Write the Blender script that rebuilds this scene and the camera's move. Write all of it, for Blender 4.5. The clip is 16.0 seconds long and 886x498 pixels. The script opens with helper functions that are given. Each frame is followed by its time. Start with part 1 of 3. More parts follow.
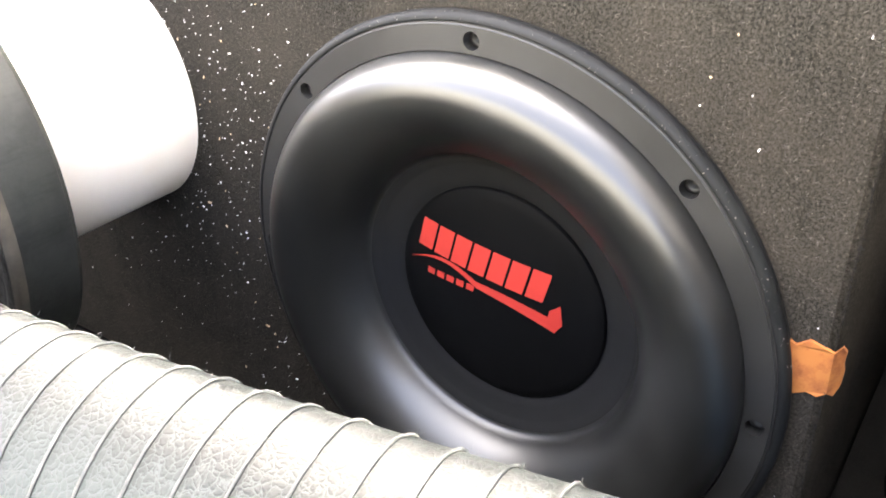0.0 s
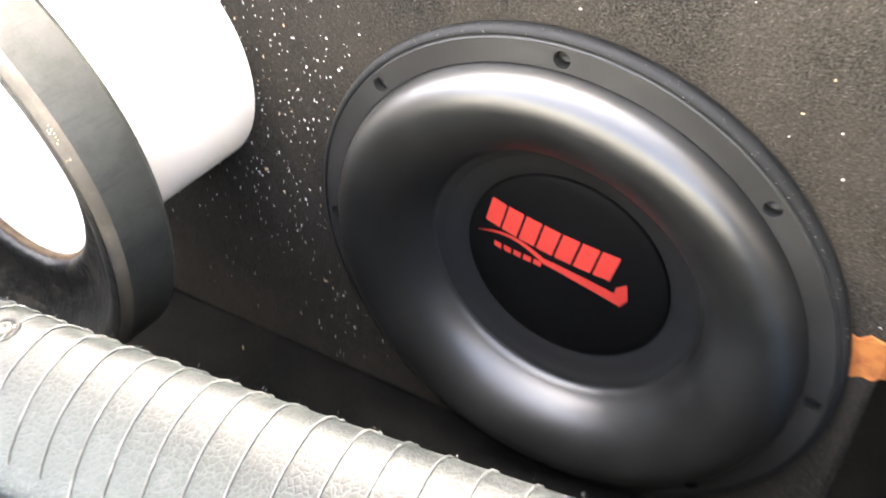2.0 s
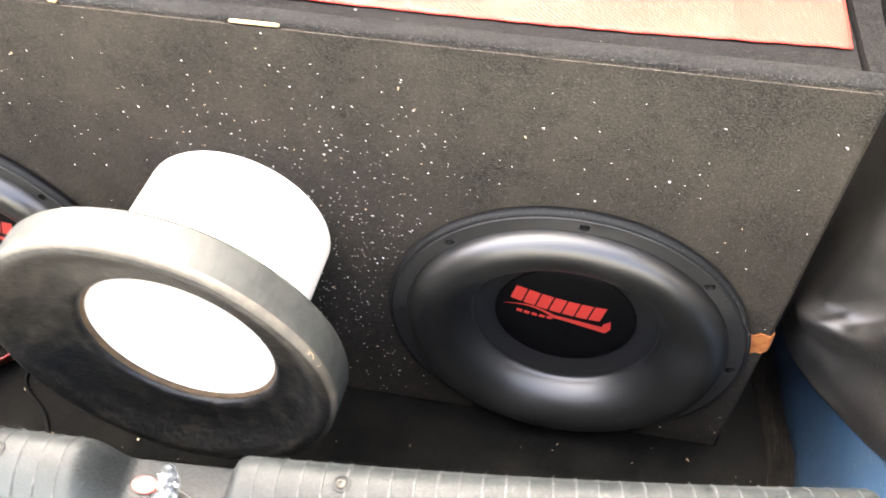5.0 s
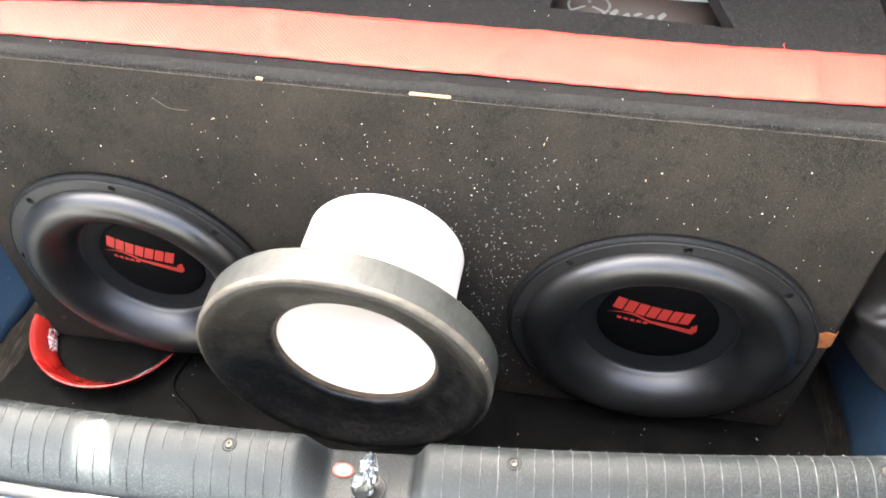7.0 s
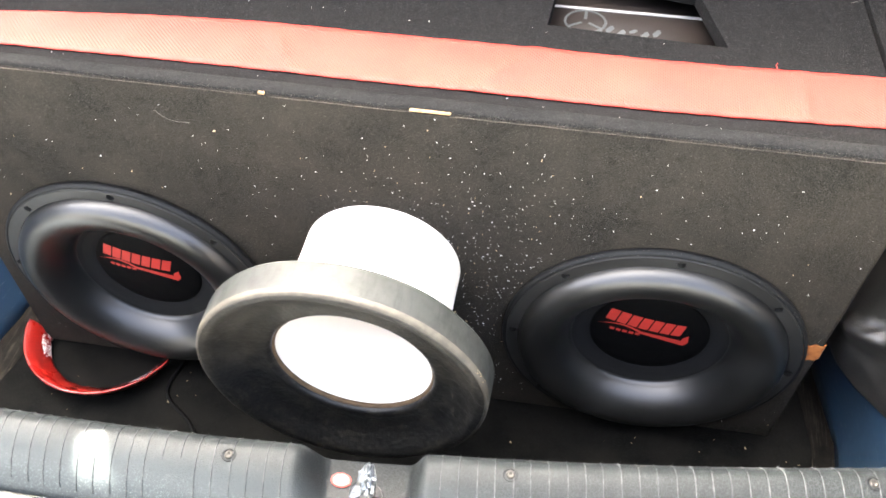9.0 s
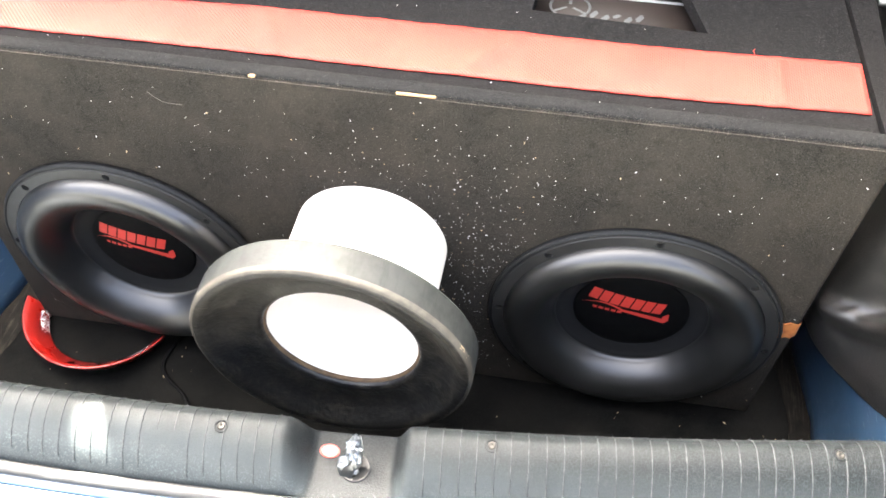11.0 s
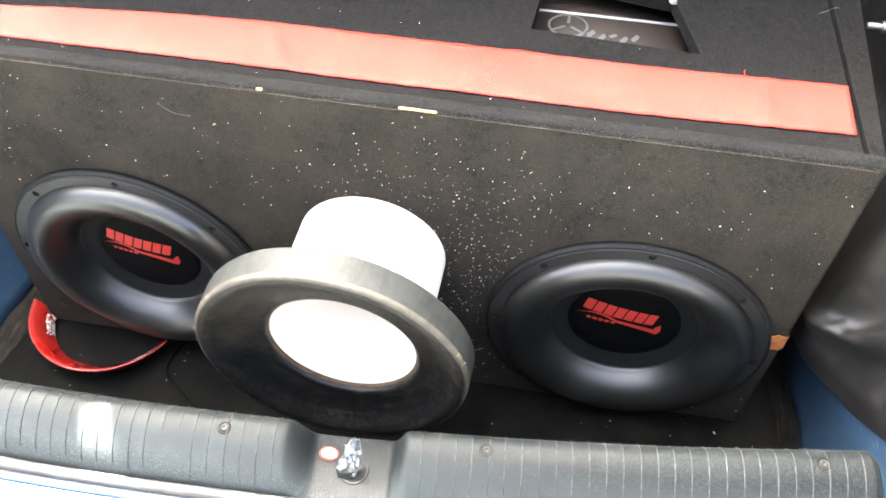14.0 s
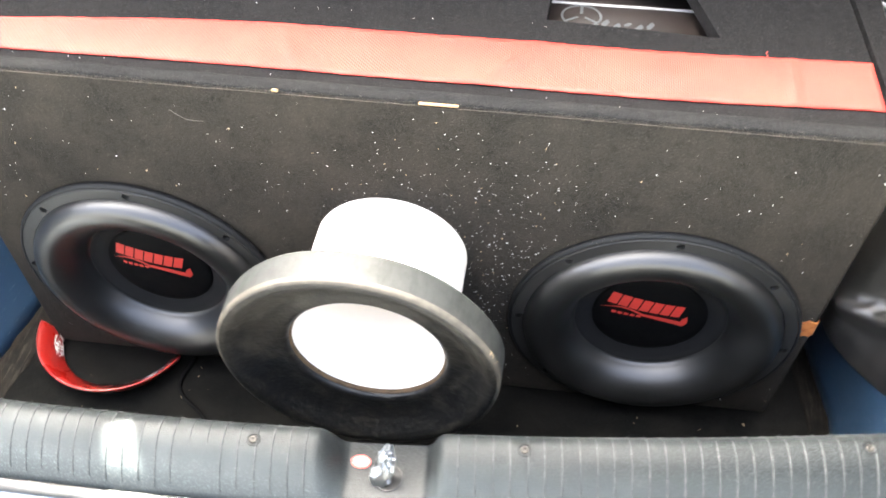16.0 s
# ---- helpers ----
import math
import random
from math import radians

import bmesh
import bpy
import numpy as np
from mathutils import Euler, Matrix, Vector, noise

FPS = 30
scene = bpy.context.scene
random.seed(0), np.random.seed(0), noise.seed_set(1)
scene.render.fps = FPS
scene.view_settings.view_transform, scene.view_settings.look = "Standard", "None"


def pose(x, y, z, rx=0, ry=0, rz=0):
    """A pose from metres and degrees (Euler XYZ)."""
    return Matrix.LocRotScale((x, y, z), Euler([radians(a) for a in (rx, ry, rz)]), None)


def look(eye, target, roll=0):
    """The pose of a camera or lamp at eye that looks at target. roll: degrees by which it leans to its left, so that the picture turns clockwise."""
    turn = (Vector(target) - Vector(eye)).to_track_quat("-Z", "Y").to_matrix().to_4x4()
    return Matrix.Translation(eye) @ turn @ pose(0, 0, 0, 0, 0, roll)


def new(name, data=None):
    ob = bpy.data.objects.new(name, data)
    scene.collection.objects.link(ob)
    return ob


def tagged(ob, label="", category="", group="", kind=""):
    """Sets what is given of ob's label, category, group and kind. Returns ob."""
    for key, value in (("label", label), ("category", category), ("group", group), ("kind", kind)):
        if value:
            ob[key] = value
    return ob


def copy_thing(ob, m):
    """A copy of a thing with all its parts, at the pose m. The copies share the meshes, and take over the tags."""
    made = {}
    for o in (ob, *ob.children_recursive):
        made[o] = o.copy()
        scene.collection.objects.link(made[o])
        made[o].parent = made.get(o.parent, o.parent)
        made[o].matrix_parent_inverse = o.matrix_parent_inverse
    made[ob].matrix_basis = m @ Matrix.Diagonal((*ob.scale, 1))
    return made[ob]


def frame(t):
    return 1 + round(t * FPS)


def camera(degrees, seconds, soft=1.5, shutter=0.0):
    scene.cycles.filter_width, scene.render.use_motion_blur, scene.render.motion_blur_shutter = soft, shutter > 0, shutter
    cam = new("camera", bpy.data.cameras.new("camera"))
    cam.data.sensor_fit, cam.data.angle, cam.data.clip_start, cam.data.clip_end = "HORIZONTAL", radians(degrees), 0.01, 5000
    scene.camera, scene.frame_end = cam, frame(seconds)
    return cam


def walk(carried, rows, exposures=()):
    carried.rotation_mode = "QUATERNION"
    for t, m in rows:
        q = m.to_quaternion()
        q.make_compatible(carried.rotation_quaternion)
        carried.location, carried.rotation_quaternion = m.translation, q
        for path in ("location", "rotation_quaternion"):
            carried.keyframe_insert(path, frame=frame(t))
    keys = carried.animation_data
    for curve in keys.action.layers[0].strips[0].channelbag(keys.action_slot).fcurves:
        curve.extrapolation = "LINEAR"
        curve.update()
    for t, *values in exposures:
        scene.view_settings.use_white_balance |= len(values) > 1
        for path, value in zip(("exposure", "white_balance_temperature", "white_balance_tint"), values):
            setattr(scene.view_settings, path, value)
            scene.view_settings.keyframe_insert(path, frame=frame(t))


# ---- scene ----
cam = camera(55.2, 16.0, soft=1.7, shutter=0.8)
EXPOSURES = [(0, 6.42, 7150, 5), (1, 6.5, 7150, 5), (2, 6.42, 7150, 5), (3, 6.42, 7250, 6), (3.7, 6.4, 7250, 6), (5.8, 5.57, 6900, 5), (7, 5.43, 6750, 4), (10.3, 5.43, 6700, 3), (15, 5.4, 6600, 2), (16, 5.46, 6600, 2)]
PATH = [
    (0, (0.458, -0.312, 0.364), (-0.604, 1.069, -0.619), -3.8),
    (0.5, (0.458, -0.312, 0.365), (-0.61, 1.05, -0.636), -4.2),
    (1, (0.454, -0.324, 0.378), (-0.553, 1.081, -0.628), -4.2),
    (1.5, (0.424, -0.336, 0.397), (-0.572, 1.036, -0.666), -3.6),
    (2, (0.4, -0.327, 0.444), (-0.489, 0.924, -0.838), -4.4),
    (2.5, (0.404, -0.33, 0.511), (-0.38, 0.819, -0.926), -3.6),
    (3, (0.375, -0.361, 0.582), (-0.34, 0.799, -0.882), -4.8),
    (3.5, (0.345, -0.405, 0.633), (-0.24, 0.796, -0.856), -3.5),
    (3.7, (0.337, -0.42, 0.657), (-0.213, 0.811, -0.82), -3.4),
    (5.8, (0.172, -0.487, 0.787), (-0.076, 0.762, -0.755), -1.3),
    (6, (0.155, -0.501, 0.805), (-0.098, 0.737, -0.745), -1.6),
    (6.5, (0.139, -0.544, 0.845), (-0.139, 0.719, -0.681), -2.2),
    (7, (0.135, -0.557, 0.87), (-0.151, 0.718, -0.644), -2.7),
    (7.5, (0.129, -0.556, 0.877), (-0.127, 0.724, -0.639), -1.7),
    (8, (0.123, -0.556, 0.882), (-0.138, 0.724, -0.632), -1.6),
    (10.5, (0.129, -0.561, 0.897), (-0.103, 0.696, -0.641), -0.4),
    (11, (0.138, -0.57, 0.906), (-0.103, 0.674, -0.642), -0.8),
    (11.5, (0.14, -0.578, 0.916), (-0.113, 0.673, -0.624), -1.1),
    (12, (0.143, -0.583, 0.919), (-0.119, 0.67, -0.617), -1.1),
    (12.5, (0.139, -0.583, 0.922), (-0.107, 0.674, -0.614), -0.4),
    (13, (0.142, -0.581, 0.921), (-0.098, 0.675, -0.617), -0.2),
    (13.5, (0.143, -0.582, 0.923), (-0.088, 0.678, -0.614), -0.0),
    (14, (0.141, -0.586, 0.926), (-0.1, 0.676, -0.607), 0.1),
    (14.5, (0.139, -0.585, 0.927), (-0.106, 0.676, -0.605), -0.1),
    (15, (0.139, -0.586, 0.928), (-0.114, 0.678, -0.601), -0.3),
    (15.5, (0.135, -0.585, 0.924), (-0.107, 0.678, -0.608), 0.0),
    (16, (0.105, -0.59, 0.903), (-0.112, 0.698, -0.612), -1.4),
]
walk(cam, [(t, look(eye, target, roll)) for t, eye, target, roll in PATH], EXPOSURES)

# ---- light ----
world = bpy.data.worlds.new("sky")
scene.world = world
world.use_nodes = True
wn = world.node_tree.nodes
sky = wn.new("ShaderNodeTexSky")
sky.sky_type, sky.sun_disc = "NISHITA", False
sky.dust_density, sky.air_density = 7.0, 0.2
SUN_EL, SUN_AZ = 50.0, 332.0
sky.sun_elevation, sky.sun_rotation = radians(SUN_EL), radians(SUN_AZ)
wn["Background"].inputs["Strength"].default_value = 0.15
world.node_tree.links.new(sky.outputs[0], wn["Background"].inputs["Color"])
sun = new("sun", bpy.data.lights.new("sun", "SUN"))
sun.data.energy, sun.data.angle, sun.data.color = 5.0, radians(0.4), (1.0, 0.95, 0.87)
sun_way = Vector((math.sin(radians(SUN_AZ)) * math.cos(radians(SUN_EL)), math.cos(radians(SUN_AZ)) * math.cos(radians(SUN_EL)), math.sin(radians(SUN_EL))))
sun.matrix_world = look(sun_way * 5, (0, 0, 0))


# ---- materials ----
def material(name, base, rough=0.6, metal=0.0, spec=0.5, coat=0.0):
    m = bpy.data.materials.new(name)
    m.use_nodes = True
    b = m.node_tree.nodes["Principled BSDF"]
    b.inputs["Base Color"].default_value = (*base, 1)
    b.inputs["Roughness"].default_value = rough
    b.inputs["Metallic"].default_value = metal
    b.inputs["Specular IOR Level"].default_value = spec
    b.inputs["Coat Weight"].default_value = coat
    return m


def node(m, kind, **sets):
    n = m.node_tree.nodes.new(kind)
    for k, v in sets.items():
        n.inputs[k].default_value = v
    return n


def link(m, a, b):
    m.node_tree.links.new(a, b)


def coords(m, scale=(1, 1, 1)):
    c = m.node_tree.nodes.new("ShaderNodeTexCoord")
    p = node(m, "ShaderNodeMapping", Scale=scale)
    link(m, c.outputs["Object"], p.inputs["Vector"])
    return p.outputs[0]


def noise_tex(m, vec, scale, detail=3.0, rough=0.55):
    n = node(m, "ShaderNodeTexNoise", Scale=scale, Detail=detail, Roughness=rough)
    link(m, vec, n.inputs["Vector"])
    return n.outputs["Fac"]


def span(m, fac, lo, hi, a=0.0, b=1.0):
    r = node(m, "ShaderNodeMapRange")
    for k, v in (("From Min", lo), ("From Max", hi), ("To Min", a), ("To Max", b)):
        r.inputs[k].default_value = v
    link(m, fac, r.inputs["Value"])
    return r.outputs[0]


def blend(m, fac, a, b):
    """Colour a to colour b (tuples or sockets) by fac."""
    n = m.node_tree.nodes.new("ShaderNodeMix")
    n.data_type = "RGBA"
    link(m, fac, n.inputs[0])
    for v, s in ((a, n.inputs[6]), (b, n.inputs[7])):
        if isinstance(v, tuple):
            s.default_value = (*v, 1)
        else:
            link(m, v, s)
    return n.outputs[2]


def relief(m, fac, strength, distance, under=None):
    n = node(m, "ShaderNodeBump", Strength=strength, Distance=distance)
    link(m, fac, n.inputs["Height"])
    if under:
        link(m, under, n.inputs["Normal"])
    return n.outputs[0]


def into(m, **sockets):
    b = m.node_tree.nodes["Principled BSDF"]
    for k, v in sockets.items():
        link(m, v, b.inputs[k.replace("_", " ")])


def carpet(name, dark, light, dust, dust_amount=0.5):
    m = material(name, dark, 1.0, spec=0.03)
    v = coords(m)
    fibre = noise_tex(m, v, 780, 4, 0.85)
    lint = noise_tex(m, v, 410, 6, 0.9)
    patch = noise_tex(m, v, 11, 5, 0.65)
    clump = noise_tex(m, v, 105, 5, 0.7)
    c = blend(m, span(m, fibre, 0.42, 0.60), dark, light)
    c = blend(m, span(m, clump, 0.48, 0.34, 0, 0.42), c, tuple(0.5 * a for a in dark))
    c = blend(m, span(m, lint, 0.57, 0.65, 0, 0.9), c, tuple(min(1, 3.0 * a) for a in light))
    c = blend(m, span(m, patch, 0.38, 0.72, 0, dust_amount), c, dust)
    into(m, Base_Color=c, Normal=relief(m, fibre, 0.35, 0.0006, relief(m, lint, 0.25, 0.0006)))
    return m


def worn(name, base, other, rough, scale=30.0, amount=0.6, grain=600.0, depth=0.0003, spec=0.5, coat=0.0, rough_to=None):
    """A plain surface with stains of another colour, fine grain and uneven gloss."""
    m = material(name, base, rough, spec=spec, coat=coat)
    v = coords(m)
    big = noise_tex(m, v, scale, 5, 0.65)
    fine = noise_tex(m, v, grain, 3, 0.6)
    stain = span(m, big, 0.45, 0.72, 0, amount)
    into(m, Base_Color=blend(m, stain, base, other), Roughness=span(m, big, 0.3, 0.75, rough, rough_to or min(1, rough + 0.2)),
         Normal=relief(m, fine, 0.35, depth))
    return m


CARPET = carpet("box_carpet", (0.0062, 0.0060, 0.0054), (0.044, 0.0398, 0.0340), (0.058, 0.0490, 0.0385), 0.44)
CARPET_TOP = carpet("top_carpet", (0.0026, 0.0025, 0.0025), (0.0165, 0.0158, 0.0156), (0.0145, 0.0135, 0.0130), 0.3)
CARPET_EDGE = carpet("edge_carpet", (0.0045, 0.0046, 0.0048), (0.019, 0.019, 0.0188), (0.022, 0.0215, 0.020), 0.45)
FLOOR = carpet("floor_carpet", (0.0014, 0.0015, 0.0015), (0.0060, 0.0062, 0.0060), (0.0150, 0.0138, 0.0118), 0.55)
TRIM = worn("trim_felt", (0.0150, 0.0142, 0.0130), (0.048, 0.0430, 0.0365), 0.32, 26, 0.75, 400, 0.0012, spec=0.8, rough_to=0.5)
RUBBER = worn("surround_rubber", (0.0058, 0.0060, 0.0058), (0.0185, 0.0188, 0.0180), 0.30, 14, 0.65, 1500, 0.00002, spec=0.9, rough_to=0.42)
FLANGE = worn("flange_plastic", (0.0135, 0.0133, 0.0126), (0.024, 0.0235, 0.0215), 0.40, 40, 0.5, 1200, 0.0001, spec=0.6)
GASKET = worn("gasket_rubber", (0.0046, 0.0051, 0.0054), (0.013, 0.0134, 0.0132), 0.55, 60, 0.5, 900, 0.0002, spec=0.28)
CONE = worn("cone_paper", (0.0072, 0.0073, 0.0073), (0.012, 0.012, 0.0118), 0.7, 30, 0.4, 700, 0.0002, spec=0.2)
CAP = worn("cap_black", (0.0022, 0.0022, 0.0022), (0.004, 0.004, 0.004), 0.6, 30, 0.4, 900, 0.0001, spec=0.08)
LOGO = worn("red_print", (0.4320, 0.0300, 0.0210), (0.3720, 0.0240, 0.0180), 0.5, 60, 0.4)
HOLE = material("bolt_black", (0.008, 0.008, 0.008), 0.5)
PVC = worn("white_pipe", (0.84, 0.77, 0.67), (0.78, 0.64, 0.49), 0.32, 12, 0.4, 300, 0.00005)
FLARE = worn("flare_rubber", (0.0055, 0.0055, 0.0057), (0.030, 0.026, 0.020), 0.34, 95, 0.5, 160, 0.0009, spec=0.38, rough_to=0.65)
_v = coords(FLARE)
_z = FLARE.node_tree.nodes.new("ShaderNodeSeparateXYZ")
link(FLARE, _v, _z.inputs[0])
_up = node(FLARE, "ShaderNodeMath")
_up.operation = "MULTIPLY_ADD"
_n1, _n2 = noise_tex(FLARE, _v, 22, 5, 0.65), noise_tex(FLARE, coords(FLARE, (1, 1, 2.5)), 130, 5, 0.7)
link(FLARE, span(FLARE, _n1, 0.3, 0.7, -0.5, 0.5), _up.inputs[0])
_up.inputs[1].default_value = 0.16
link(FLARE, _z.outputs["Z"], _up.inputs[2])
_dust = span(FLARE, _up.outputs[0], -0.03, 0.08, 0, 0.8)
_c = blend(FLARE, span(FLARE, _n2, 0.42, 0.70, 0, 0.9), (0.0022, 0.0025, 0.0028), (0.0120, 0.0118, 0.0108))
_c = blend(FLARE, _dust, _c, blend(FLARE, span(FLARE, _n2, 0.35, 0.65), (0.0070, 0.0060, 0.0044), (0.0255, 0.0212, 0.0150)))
_c = blend(FLARE, span(FLARE, noise_tex(FLARE, coords(FLARE), 260, 6, 0.85), 0.55, 0.68, 0, 0.9), _c, (0.038, 0.036, 0.031))
_c = blend(FLARE, span(FLARE, noise_tex(FLARE, coords(FLARE, (1, 3, 1)), 48, 6, 0.78), 0.52, 0.60, 0, 0.75), _c, (0.0270, 0.0240, 0.0190))
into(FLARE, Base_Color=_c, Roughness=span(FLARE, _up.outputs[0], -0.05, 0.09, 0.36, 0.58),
     Normal=relief(FLARE, noise_tex(FLARE, coords(FLARE), 60, 4, 0.6), 0.5, 0.0035, relief(FLARE, noise_tex(FLARE, coords(FLARE), 210, 4, 0.7), 0.5, 0.0012)))
FLARE_SIDE = worn("flare_side", (0.0185, 0.0200, 0.0182), (0.0095, 0.0100, 0.0092), 0.5, 38, 0.85, 300, 0.0005, spec=0.3)
_c = FLARE_SIDE.node_tree.nodes["Principled BSDF"].inputs["Base Color"].links[0].from_socket
into(FLARE_SIDE, Base_Color=blend(FLARE_SIDE, span(FLARE_SIDE, noise_tex(FLARE_SIDE, coords(FLARE_SIDE, (90, 14, 90)), 1.0, 5, 0.7), 0.50, 0.66, 0, 0.7), _c, (0.0075, 0.0080, 0.0074)))
BLUE = worn("blue_paint", (0.0175, 0.0370, 0.066), (0.030, 0.045, 0.060), 0.30, 18, 0.6, 60, 0.0002, spec=0.35, coat=0.25)
_v = noise_tex(BLUE, coords(BLUE, (25, 45, 420)), 1.0, 3, 0.6)
_c = BLUE.node_tree.nodes["Principled BSDF"].inputs["Base Color"].links[0].from_socket
into(BLUE, Base_Color=blend(BLUE, span(BLUE, _v, 0.62, 0.67, 0, 0.6), _c, (0.085, 0.10, 0.115)))
SEALER = worn("seam_sealer", (0.0070, 0.0056, 0.0038), (0.0026, 0.0025, 0.0022), 0.7, 42, 1.0, 150, 0.002, spec=0.12)
_c = SEALER.node_tree.nodes["Principled BSDF"].inputs["Base Color"].links[0].from_socket
into(SEALER, Base_Color=blend(SEALER, span(SEALER, noise_tex(SEALER, coords(SEALER, (420, 14, 200)), 1.0, 4, 0.6), 0.56, 0.68, 0, 0.8), _c, (0.034, 0.029, 0.021)))
SEAL = worn("rubber_seal", (0.022, 0.022, 0.022), (0.055, 0.055, 0.055), 0.45, 50, 0.6, spec=0.5)
WOOD = worn("bare_wood", (0.34, 0.118, 0.026), (0.13, 0.028, 0.009), 0.8, 90, 0.9, 400, 0.0006)
CHIP_WOOD = worn("pale_wood", (0.40, 0.255, 0.125), (0.22, 0.135, 0.065), 0.8, 190, 0.9, 400, 0.0006)
CHIP = material("white_flake", (0.62, 0.61, 0.58), 0.7)
CHIP_TAN = material("tan_flake", (0.45, 0.34, 0.20), 0.7)
RED = worn("red_plastic", (0.19, 0.0070, 0.0050), (0.15, 0.007, 0.006), 0.22, 25, 0.5, 200, 0.0002)
STEEL = material("screw_steel", (0.042, 0.040, 0.036), 0.5, 1.0)
STUD_STEEL = material("stud_steel", (0.30, 0.30, 0.29), 0.5, 1.0)
FOIL = material("foil", (0.30, 0.315, 0.33), 0.28, 1.0)
WHITE = material("white_print", (0.28, 0.28, 0.27), 0.5, spec=0.2)
LABEL_RED = material("label_red", (0.35, 0.04, 0.03), 0.5)
AMP = worn("amp_metal", (0.020, 0.0155, 0.0133), (0.028, 0.0225, 0.019), 0.4, 20, 0.5, 800, 0.0001, spec=0.15)
CABLE = material("cable_black", (0.002, 0.002, 0.002), 0.7, spec=0.08)
HAIR = material("lint", (0.15, 0.14, 0.12), 0.8)
LIP_DUST = worn("lip_dust", (0.040, 0.035, 0.027), (0.080, 0.070, 0.054), 0.5, 70, 0.8, 400, 0.0005, spec=0.4)
TAN_EDGE = worn("glue_line", (0.10, 0.065, 0.035), (0.04, 0.028, 0.018), 0.6, 90, 0.8, 400, 0.0004, spec=0.3)
GREY = material("faded_print", (0.060, 0.063, 0.062), 0.5, spec=0.2)
FUZZ_PALE = material("pale_fibre", (0.085, 0.078, 0.070), 0.9, spec=0.1)
FUZZ_DARK = material("dark_fibre", (0.020, 0.019, 0.019), 0.9, spec=0.1)
BACKDROP = worn("dark_wall", (0.05, 0.05, 0.045), (0.08, 0.075, 0.07), 0.9, 3, 0.6, 60, 0.004)
GROUND = worn("asphalt", (0.105, 0.112, 0.120), (0.150, 0.156, 0.162), 0.9, 3, 0.6, 60, 0.004)

# leather-grained plastic of the loading sill
SILL = material("sill_plastic", (0.03, 0.03, 0.03), 0.55, spec=0.12)
_v = coords(SILL)
_cell = node(SILL, "ShaderNodeTexVoronoi", Scale=370.0)
_cell.feature = "DISTANCE_TO_EDGE"
_warp = node(SILL, "ShaderNodeTexNoise", Scale=260.0, Detail=3.0)
link(SILL, _v, _warp.inputs["Vector"])
_bent = SILL.node_tree.nodes.new("ShaderNodeVectorMath")
_bent.operation = "MULTIPLY_ADD"
_bent.inputs[1].default_value = (0.0045, 0.0045, 0.0045)
link(SILL, _warp.outputs["Color"], _bent.inputs[0])
link(SILL, _v, _bent.inputs[2])
link(SILL, _bent.outputs[0], _cell.inputs["Vector"])
_big, _scuff = noise_tex(SILL, _v, 16, 5, 0.65), noise_tex(SILL, coords(SILL, (260, 60, 60)), 1.0, 4, 0.7)
_c = blend(SILL, span(SILL, _big, 0.4, 0.75, 0, 0.6), (0.0066, 0.0077, 0.0081), (0.0125, 0.0141, 0.0145))
_c = blend(SILL, span(SILL, _scuff, 0.62, 0.78, 0, 0.35), _c, (0.085, 0.088, 0.084))
_geo = SILL.node_tree.nodes.new("ShaderNodeSeparateXYZ")
link(SILL, _v, _geo.inputs[0])


def sill_math(op, a, b, c=0.0):
    n = SILL.node_tree.nodes.new("ShaderNodeMath")
    n.operation = op
    for k, q in enumerate((a, b, c)):
        if isinstance(q, float):
            n.inputs[k].default_value = q
        else:
            link(SILL, q, n.inputs[k])
    return n.outputs[0]


# the sill's outer half is painted paler for the light it catches, with chalky flecks at its front
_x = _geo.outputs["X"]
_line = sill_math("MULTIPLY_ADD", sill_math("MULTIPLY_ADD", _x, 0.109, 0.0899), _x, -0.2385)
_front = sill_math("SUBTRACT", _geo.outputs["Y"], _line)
# the paler tone starts further back on the left
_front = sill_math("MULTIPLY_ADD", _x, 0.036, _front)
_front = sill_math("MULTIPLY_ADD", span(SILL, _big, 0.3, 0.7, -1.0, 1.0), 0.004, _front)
# the recess floor is left out and stays dark
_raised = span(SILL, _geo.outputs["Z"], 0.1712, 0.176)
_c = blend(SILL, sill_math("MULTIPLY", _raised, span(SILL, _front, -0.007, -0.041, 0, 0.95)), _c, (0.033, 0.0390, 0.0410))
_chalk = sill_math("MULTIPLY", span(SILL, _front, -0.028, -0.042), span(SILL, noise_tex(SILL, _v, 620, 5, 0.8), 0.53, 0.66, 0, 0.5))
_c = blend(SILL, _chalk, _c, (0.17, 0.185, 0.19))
_c = blend(SILL, span(SILL, _cell.outputs["Distance"], 0.0, 0.08, 0.6, 0.0), _c, (0.031, 0.036, 0.037))
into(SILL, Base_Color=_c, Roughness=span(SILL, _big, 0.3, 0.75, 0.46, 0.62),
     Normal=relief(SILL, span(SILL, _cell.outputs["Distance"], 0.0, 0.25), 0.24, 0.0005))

SILL_RIB = worn("sill_rib", (0.024, 0.027, 0.028), (0.085, 0.088, 0.086), 0.5, 130, 0.9, 900, 0.0002, spec=0.2)
# darker copy of the rib plastic, for the ribs' shaded flank and the washers
SILL_DARK = worn("sill_dark", (0.0050, 0.0056, 0.0060), (0.020, 0.022, 0.022), 0.6, 190, 0.9, 900, 0.0002, spec=0.12)

